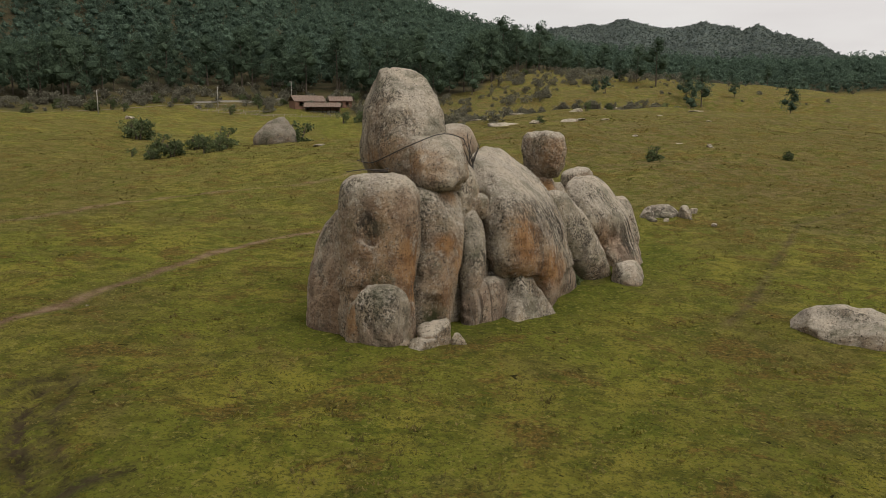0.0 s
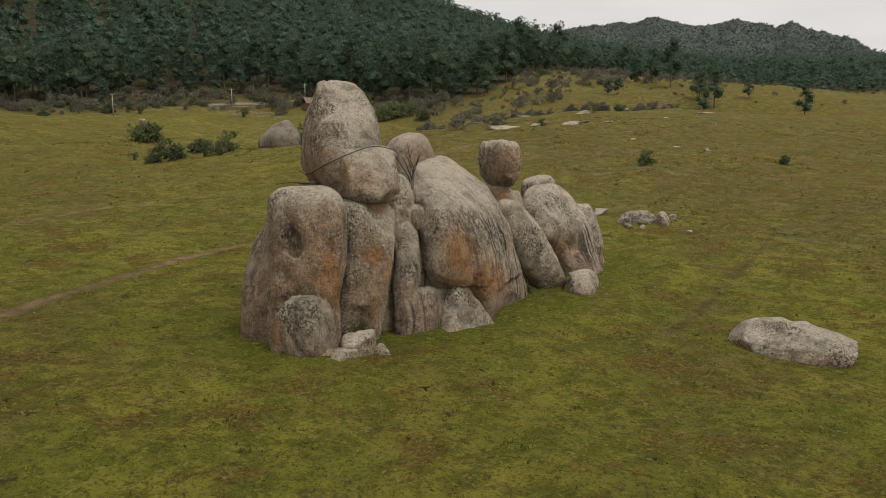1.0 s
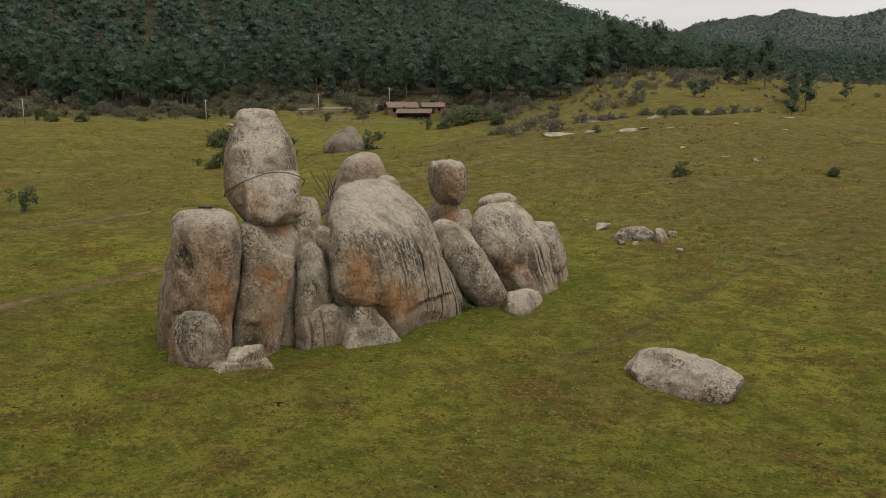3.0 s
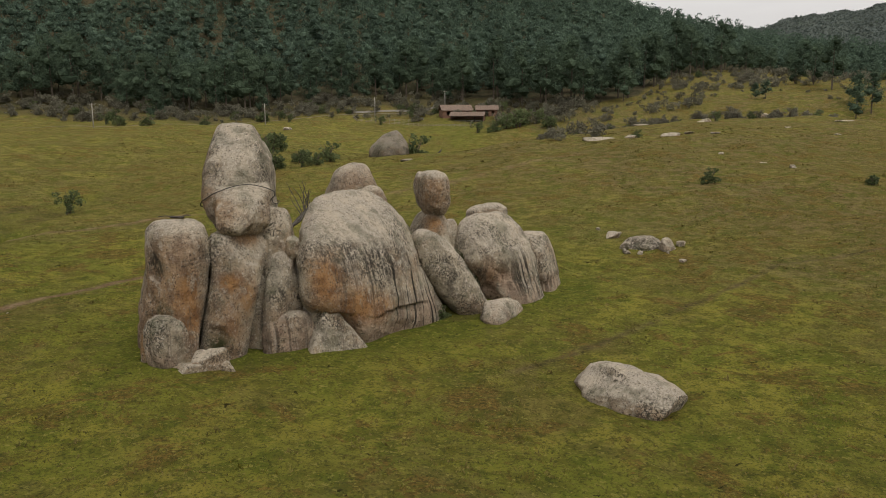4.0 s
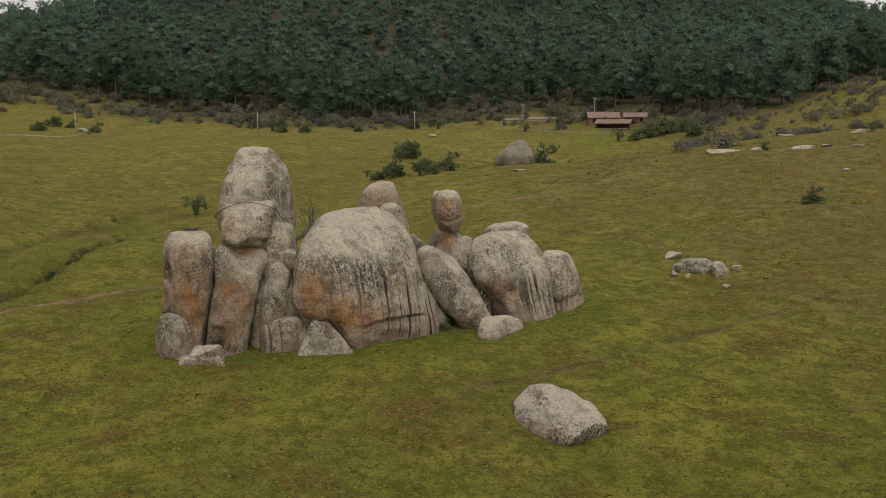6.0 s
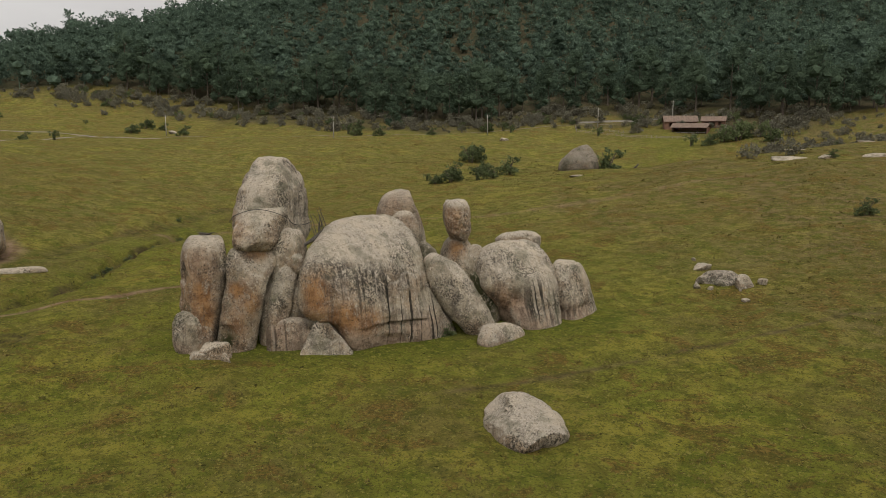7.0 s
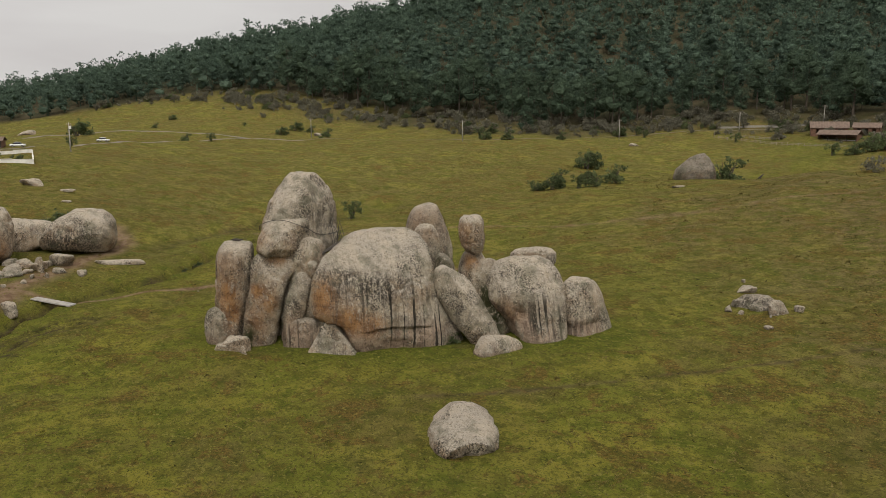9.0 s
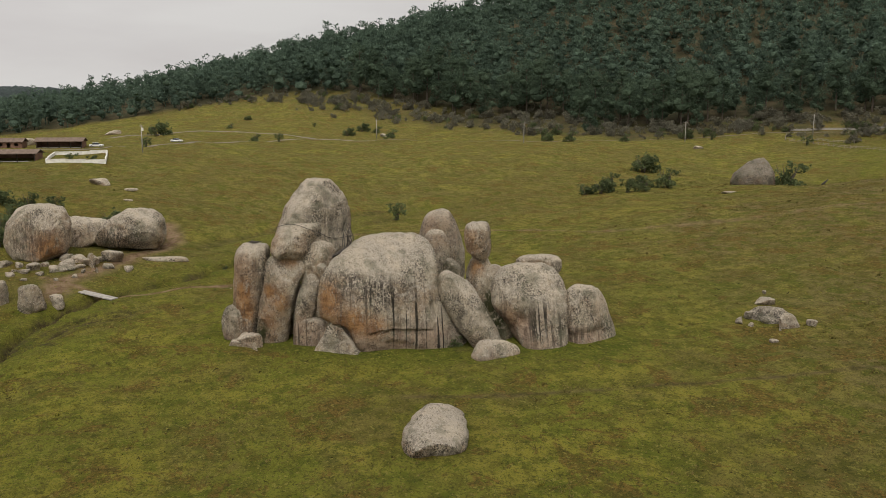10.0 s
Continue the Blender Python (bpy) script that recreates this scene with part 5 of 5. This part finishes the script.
def tiled_roof(bm, cx, cy, z, long, deep, rise, turn, gable=True, over=0.5):
    """Two slopes (or one) of ribbed tiles, with thickness; its ridge runs along its length."""
    m = pose(cx, cy, z, 0, 0, turn)
    ribs = max(6, int(long / 0.45))
    half = deep / 2 + over
    sides = (1, -1) if gable else (1,)
    for s in sides:
        top = [m @ Vector((-long / 2 - over + (long + 2 * over) * k / ribs, 0 if gable else -half, rise + 0.12 + 0.07 * (k % 2))) for k in range(ribs + 1)]
        low = [m @ Vector((-long / 2 - over + (long + 2 * over) * k / ribs, s * half, 0.05 - rise * over / (deep / 2 + 0.01) * 0.5 + 0.07 * (k % 2))) for k in range(ribs + 1)]
        a, b = [bm.verts.new(v) for v in top], [bm.verts.new(v) for v in low]
        c, d = [bm.verts.new(v - Vector((0, 0, 0.16))) for v in top], [bm.verts.new(v - Vector((0, 0, 0.16))) for v in low]
        for k in range(ribs):
            bm.faces.new((a[k], b[k], b[k + 1], a[k + 1]))
            bm.faces.new((c[k + 1], d[k + 1], d[k], c[k]))
            bm.faces.new((b[k], d[k], d[k + 1], b[k + 1]))
        bm.faces.new((a[0], c[0], d[0], b[0]))
        bm.faces.new((b[-1], d[-1], c[-1], a[-1]))
    bmesh.ops.recalc_face_normals(bm, faces=bm.faces)


def cottage(name, x, y, turn, long, deep, wall_h, rise, label, open_front=False, gable=True, base_z=None):
    z = ground_at(x, y) if base_z is None else base_z
    h = thing(name, pose(x, y, z - 0.2, 0, 0, turn), label, "house", "farm buildings")
    t = 0.35
    bm = bmesh.new()
    box(bm, 0, deep / 2 - t / 2, -1.2, long, t, wall_h + 1.2)
    box(bm, -long / 2 + t / 2, 0, -1.2, t, deep - 2 * t, wall_h + 1.2)
    box(bm, long / 2 - t / 2, 0, -1.2, t, deep - 2 * t, wall_h + 1.2)
    if not open_front:
        n = 3
        w = long / (2 * n + 1)
        for k in range(n + 1):
            box(bm, -long / 2 + w * (2 * k + 0.5), -deep / 2 + t / 2, -1.2, w, t, wall_h + 1.2)
        box(bm, 0, -deep / 2 + t / 2, wall_h - 0.5, long, t - 0.01, 0.5)
        for k in range(n):
            if k != 1:
                box(bm, -long / 2 + w * (2 * k + 1.5), -deep / 2 + t / 2, -1.2, w, t - 0.01, 2.0)
    part("wall", bm, BRICK, h)
    if open_front:
        for k in range(5):
            bm = bmesh.new()
            tube(bm, [(-long / 2 + 0.3 + (long - 0.6) * k / 4, -deep / 2 + 0.2, -1.2), (-long / 2 + 0.3 + (long - 0.6) * k / 4, -deep / 2 + 0.2, wall_h)], [0.12, 0.11], 7)
            part("post", bm, DARKWOOD, h)
    bm = bmesh.new()
    box(bm, 0, 0.0, 0.0, long - 2 * t, deep - 2 * t, 0.15)
    part("floor_slab", bm, CONCRETE, h)
    bm = bmesh.new()
    tiled_roof(bm, 0, 0, wall_h, long, deep, rise, 0, gable)
    part("roof", bm, TILE, h, "weathered red clay tile roof")
    return h


cottage("house", -53.5, 330, 28, 13, 7.5, 2.8, 2.2, "low adobe farmhouse with a weathered red tile roof")
cottage("house", -46.0, 322.5, 4, 14, 5.5, 2.2, 1.5, "low outbuilding with an open front and tile roof", True)
cottage("house", -40.0, 332, 14, 9, 5, 2.6, 1.6, "small tiled shed beside the farmhouse")
cottage("house", -151, 42, 68, 18, 7, 2.2, 0.9, "open-fronted eating house with an orange tile roof", True)
cottage("house", -190, 62, 68, 14, 6, 2.2, 1.0, "dark open shed with a tile roof beside the road", True)
cottage("house", -196, 48, 68, 8, 5, 2.2, 1.0, "small tiled hut beside the road")


def fence(line, label, gap=2.2, rails=(0.45, 0.95), post_h=1.25, material=WOOD):
    f = thing("fence", pose(line[0][0], line[0][1], ground_at(*line[0])), label, "fence", "farm fences")
    o = Vector((line[0][0], line[0][1], ground_at(*line[0])))
    for (ax, ay), (bx, by) in zip(line, line[1:]):
        n = max(1, int(math.hypot(bx - ax, by - ay) / gap))
        pts = [Vector((ax + (bx - ax) * k / n, ay + (by - ay) * k / n, ground_at(ax + (bx - ax) * k / n, ay + (by - ay) * k / n))) - o for k in range(n + 1)]
        for p in pts[:-1] if (bx, by) != line[-1] else pts:
            bm = bmesh.new()
            tube(bm, [p + Vector((0, 0, -0.4)), p + Vector((0.03, 0, post_h))], [0.09, 0.075], 6)
            part("post", bm, material, f)
        for r in rails:
            bm = bmesh.new()
            tube(bm, [p + Vector((0, 0.05, r)) for p in pts], [0.06] * len(pts), 5)
            part("rail", bm, material, f)


fence([(-92, 312), (-70, 309), (-48, 308), (-36, 305)], "weathered rail fence round the farm paddock")
fence([(-98, 322), (-92, 312)], "weathered rail fence round the farm paddock")
fence([(-88, 318), (-66, 316)], "weathered rail fence across the paddock")


def low_wall(line, tall, thick, material, label):
    w = thing("wall", pose(line[0][0], line[0][1], ground_at(*line[0])), label, "wall")
    o = Vector((line[0][0], line[0][1], ground_at(*line[0])))
    for (ax, ay), (bx, by) in zip(line, line[1:]):
        n = max(1, int(math.hypot(bx - ax, by - ay) / 4))
        bm = bmesh.new()
        for k in range(n):
            x, y = ax + (bx - ax) * (k + 0.5) / n, ay + (by - ay) * (k + 0.5) / n
            box(bm, x - o.x, y - o.y, ground_at(x, y) - o.z - 0.8, math.hypot(bx - ax, by - ay) / n + 0.01, thick, tall + 0.8, math.degrees(math.atan2(by - ay, bx - ax)))
        part("panel", bm, material, w)
        bm = bmesh.new()
        for k in range(n):
            x, y = ax + (bx - ax) * (k + 0.5) / n, ay + (by - ay) * (k + 0.5) / n
            box(bm, x - o.x, y - o.y, ground_at(x, y) - o.z + tall + 0.004, math.hypot(bx - ax, by - ay) / n + 0.02, thick + 0.12, 0.1, math.degrees(math.atan2(by - ay, bx - ax)))
        part("coping", bm, material, w)


low_wall([(-138, 50.8), (-137, 65.3), (-159.5, 70.2), (-158.5, 55.6), (-138, 50.8)], 0.85, 0.3, WHITEWASH, "low whitewashed wall round a kitchen garden")
low_wall([(-104, 330), (-66, 350)], 0.7, 0.4, CONCRETE, "low pale stone wall along the road")
gr = np.random.RandomState(9)
for k in range(9):
    t = plant_template("garden_plant", BUSHES[k % 3], "small green plant in the walled garden", "plant", "garden plants", SHRUB) if k == 0 else copy_thing(t, Matrix())
    gx, gy = gr.uniform(-156, -141), gr.uniform(57, 65)
    t.matrix_basis = Matrix.Translation((gx, gy, ground_at(gx, gy) - 0.1)) @ Matrix.Scale(gr.uniform(0.8, 1.6), 4)


def car(x, y, turn):
    c = thing("car", pose(x, y, ground_at(x, y) + 0.38, 0, 0, turn), "white saloon car parked beside the road", "car", "parked cars")
    bm = bmesh.new()
    box(bm, 0, 0, 0.28, 4.3, 1.72, 0.62, 0, 0.16)
    part("body", bm, CARPAINT, c, smooth=True)
    bm = bmesh.new()
    box(bm, -0.15, 0, 0.88, 2.3, 1.5, 0.52, 0, 0.02)
    for v in bm.verts:
        if v.co.z > 1.2:
            v.co.x = -0.15 + (v.co.x + 0.15) * 0.68
            v.co.y *= 0.84
    part("windows", bm, GLASS, c)
    bm = bmesh.new()
    box(bm, -0.15, 0, 1.395, 1.62, 1.28, 0.07, 0, 0.03)
    part("roof", bm, CARPAINT, c)
    for sx in (-1.35, 1.35):
        for sy in (-0.8, 0.8):
            bm = bmesh.new()
            tube(bm, [(sx, sy - 0.1, 0.3), (sx, sy + 0.1, 0.3)], [0.32, 0.32], 16)
            w = part("wheel", bm, RUBBER, c)
            bm = bmesh.new()
            tube(bm, [(sx, sy - 0.11, 0.3), (sx, sy + 0.11, 0.3)], [0.19, 0.19], 12)
            part("rim", bm, CONCRETE, w)
    for sx, mat in ((2.14, WHITEWASH), (-2.14, TILE)):
        for sy in (-0.6, 0.6):
            bm = bmesh.new()
            box(bm, sx, sy, 0.55, 0.05, 0.34, 0.16, 0, 0.01)
            part("headlight" if sx > 0 else "tail_light", bm, mat, c)


car(-202.5, 102.5, 52)
car(-180.5, 71, 65)


# ---- small things on and about the rocks ----
def surface_radius(P, cx, cy, ang, z, tol=0.35):
    d = P[:, :2] - np.array([cx, cy])
    a = np.arctan2(d[:, 1], d[:, 0])
    near = (np.abs(np.angle(np.exp(1j * (a - ang)))) < 0.09) & (np.abs(P[:, 2] - z) < tol)
    return np.linalg.norm(d[near], axis=1).max() if near.any() else None


def rope_round(P, cx, cy, heights, r=0.045, label=""):
    pts, last = [], 0.0
    for k in range(73):
        ang = 2 * math.pi * k / 72
        z = heights(ang)
        rad = surface_radius(P, cx, cy, ang, z)
        if rad:
            rad = min(rad, last + 0.35) if last else rad
            last = rad
            pts.append((cx + (rad + 0.03) * math.cos(ang), cy + (rad + 0.03) * math.sin(ang), z))
    bm = bmesh.new()
    tube(bm, pts, [r] * len(pts), 6)
    return tagged(part("cable", bm, ROPE, None, smooth=True), label, "cable")


rope_round(np.concatenate([UP, NP]), -3.4, 66.5, lambda a: 14.3 + 2.5 * math.exp(-((a - (2 * math.pi if a > 3.5 else 0) + 0.95) / 0.8) ** 2), 0.04, "dark steel cable looped round the balanced boulder")


def dead_branch():
    bm = bmesh.new()
    tube(bm, [(1.7, 65.4, 11.2), (1.9, 66.6, 12.4), (2.3, 68.2, 13.4), (2.6, 69.5, 14.1), (3.0, 69.9, 14.1)], [0.20, 0.18, 0.15, 0.11, 0.06], 7)
    tube(bm, [(1.9, 66.6, 12.4), (2.4, 67.6, 12.9), (2.5, 69.0, 14.0)], [0.14, 0.11, 0.06], 6)
    ob = tagged(part("dead_branch", bm, DEADWOOD, None, smooth=True), "bare dead branch caught between two boulders", "branch")
    rng = random.Random(3)
    for k in range(9):
        bm = bmesh.new()
        p = Vector((2.3 + 0.03 * k, 68.0 + 0.18 * k, 13.3 + 0.09 * k))
        pts = [p]
        d = Vector((rng.uniform(-0.8, 0.3), rng.uniform(-0.4, 0.4), rng.uniform(0.6, 1.2)))
        for j in range(4):
            d += Vector((rng.uniform(-0.3, 0.3), rng.uniform(-0.3, 0.3), rng.uniform(-0.1, 0.2)))
            pts.append(pts[-1] + d * 0.55)
        tube(bm, pts, [0.06, 0.05, 0.04, 0.03, 0.018], 5)
        part("twig", bm, DEADWOOD, ob)


dead_branch()


def platform():
    p = thing("wooden_pallet", pose(-5.1, 58.6, 14.02, 0, 3, 25) @ Matrix.Scale(0.7, 4), "small dark wooden pallet with a cable anchor on the slab's top", "pallet")
    for k in range(3):
        bm = bmesh.new()
        box(bm, 0, -0.5 + 0.5 * k, 0.0, 1.6, 0.16, 0.14, 0, 0.015)
        part("bearer", bm, DARKWOOD, p)
    for k in range(6):
        bm = bmesh.new()
        box(bm, -0.7 + 0.28 * k, 0, 0.144, 0.2, 1.3, 0.06, 0, 0.01)
        part("plank", bm, DARKWOOD, p)
    bm = bmesh.new()
    tube(bm, [(0.5, 0.2, 0.21), (1.1, 0.5, 0.35), (1.6, 0.7, 0.2)], [0.05, 0.05, 0.05], 6)
    part("anchor_bar", bm, ROPE, p)
    bm = bmesh.new()
    tube(bm, [(-0.6, 0, 0.2), (-1.6, 1.0, 0.10), (-2.8, 2.6, -0.25)], [0.06, 0.06, 0.06], 6)
    part("cable", bm, ROPE, p)


platform()


def footbridge():
    ax, ay, bx, by = -39.6, 42.4, -34.0, 46.2
    za, zb = ground_at(ax, ay), ground_at(bx, by)
    tilt = math.degrees(math.atan2(za - zb, math.hypot(bx - ax, by - ay)))
    b = thing("footbridge", pose((ax + bx) / 2, (ay + by) / 2, (za + zb) / 2 - 0.12, 0, tilt, 34), "short pale concrete footbridge over the brook", "footbridge")
    for k in range(2):
        bm = bmesh.new()
        box(bm, 0, -0.36 + 0.72 * k, 0.1, 6.9, 0.69, 0.2, 0, 0.03)
        part("plank", bm, CONCRETE, b)


footbridge()


def stump():
    x, y = -37.8, 247
    z = ground_at(x, y)
    bm = bmesh.new()
    tube(bm, [(x, y, z - 0.3), (x + 0.3, y, z + 1.0), (x + 1.0, y, z + 2.4), (x + 2.2, y + 0.2, z + 3.8)], [0.8, 0.6, 0.4, 0.12], 8)
    tube(bm, [(x + 0.2, y, z + 0.8), (x - 1.5, y, z + 1.4), (x - 2.6, y, z + 0.9)], [0.5, 0.35, 0.1], 7)
    tagged(part("tree_stump", bm, DEADWOOD, None, smooth=True), "grey split dead tree trunk on the valley grass", "tree stump")


stump()


# ---- grass ----
def build_grass():
    rng = np.random.RandomState(8)
    n = 26000
    y = 26 + 120 * rng.uniform(0, 1, n) ** 1.5
    x = rng.uniform(-52, 85, n)
    keep = rng.uniform(0, 1, n) < np.clip(0.35 + 0.65 * (waves(x, y, 14) + waves(x, y, 5)), 0.08, 1)
    x, y = x[keep], y[keep]
    n = len(x)
    z = height(x, y)
    s = rng.uniform(0.08, 0.19, n) * np.where(rng.uniform(0, 1, n) < 0.04, 2.2, 1.0)
    blades = 5
    ang = rng.uniform(0, 6.283, (n, blades))
    lean = rng.uniform(0.2, 0.9, (n, blades))
    bx, by = x[:, None] + rng.normal(0, 0.5, (n, blades)) * s[:, None], y[:, None] + rng.normal(0, 0.5, (n, blades)) * s[:, None]
    w = 0.20 * s[:, None]
    px, py = -np.sin(ang) * w, np.cos(ang) * w
    base = z[:, None] - 0.03 + 0 * ang
    tip = np.stack([bx + np.cos(ang) * lean * s[:, None], by + np.sin(ang) * lean * s[:, None], base + s[:, None] * rng.uniform(0.7, 1.2, (n, blades))], -1)
    V = np.stack([np.stack([bx + px, by + py, base], -1), np.stack([bx - px, by - py, base], -1), tip], 2).reshape(-1, 3)
    F = np.arange(len(V)).reshape(-1, 3)
    tagged(new("grass_tufts", mesh_from("grass_tufts", V, F, GRASS, False)), "short uneven tufts of olive and straw grass", "grass", kind="stuff")


def build_tussocks():
    """Coarser clumps of dry and dark grass that speckle the pasture."""
    rng = np.random.RandomState(18)
    n = 90000
    y = 22 + 220 * rng.uniform(0, 1, n) ** 1.35
    x = rng.uniform(-130, 130, n)
    want = 0.22 + 0.30 * waves(x, y, 17) + 0.35 * waves(x + 9, y, 6) + 0.10 * np.clip((y - 85 + 0.5 * x) / 50, 0, 1)
    bare = to_line(x, y, [(-7, 60), (8, 70), (22, 91)])
    keep = (rng.uniform(0, 1, n) < np.clip(want, 0.04, 1)) & (bare > 7) & (to_line(x, y, BROOK) > 1.5) & (to_line(x, y, TRACK) > 1.0)
    x, y = x[keep], y[keep]
    n = len(x)
    s = rng.uniform(0.10, 0.24, n) * np.where(rng.uniform(0, 1, n) < 0.05, 1.8, 1.0) * np.interp(y, [60, 180], [1.0, 1.25])
    blades = 7
    ang = rng.uniform(0, 6.283, (n, blades))
    z = height(x, y)[:, None] - 0.03 + 0 * ang
    bx, by = x[:, None] + rng.normal(0, 0.6, (n, blades)) * s[:, None], y[:, None] + rng.normal(0, 0.6, (n, blades)) * s[:, None]
    w = 0.30 * s[:, None]
    px, py = -np.sin(ang) * w, np.cos(ang) * w
    out = rng.uniform(0.3, 1.1, (n, blades)) * s[:, None]
    tip = np.stack([bx + np.cos(ang) * out, by + np.sin(ang) * out, z + s[:, None] * rng.uniform(0.5, 1.0, (n, blades))], -1)
    V = np.stack([np.stack([bx + px, by + py, z], -1), np.stack([bx - px, by - py, z], -1), tip], 2).reshape(-1, 3)
    tagged(new("tussock_grass", mesh_from("tussock_grass", V, np.arange(len(V)).reshape(-1, 3), TUSSOCK, False)), "coarse dark and straw-coloured tussocks on grazed pasture", "grass", kind="stuff")


build_grass()
build_tussocks()
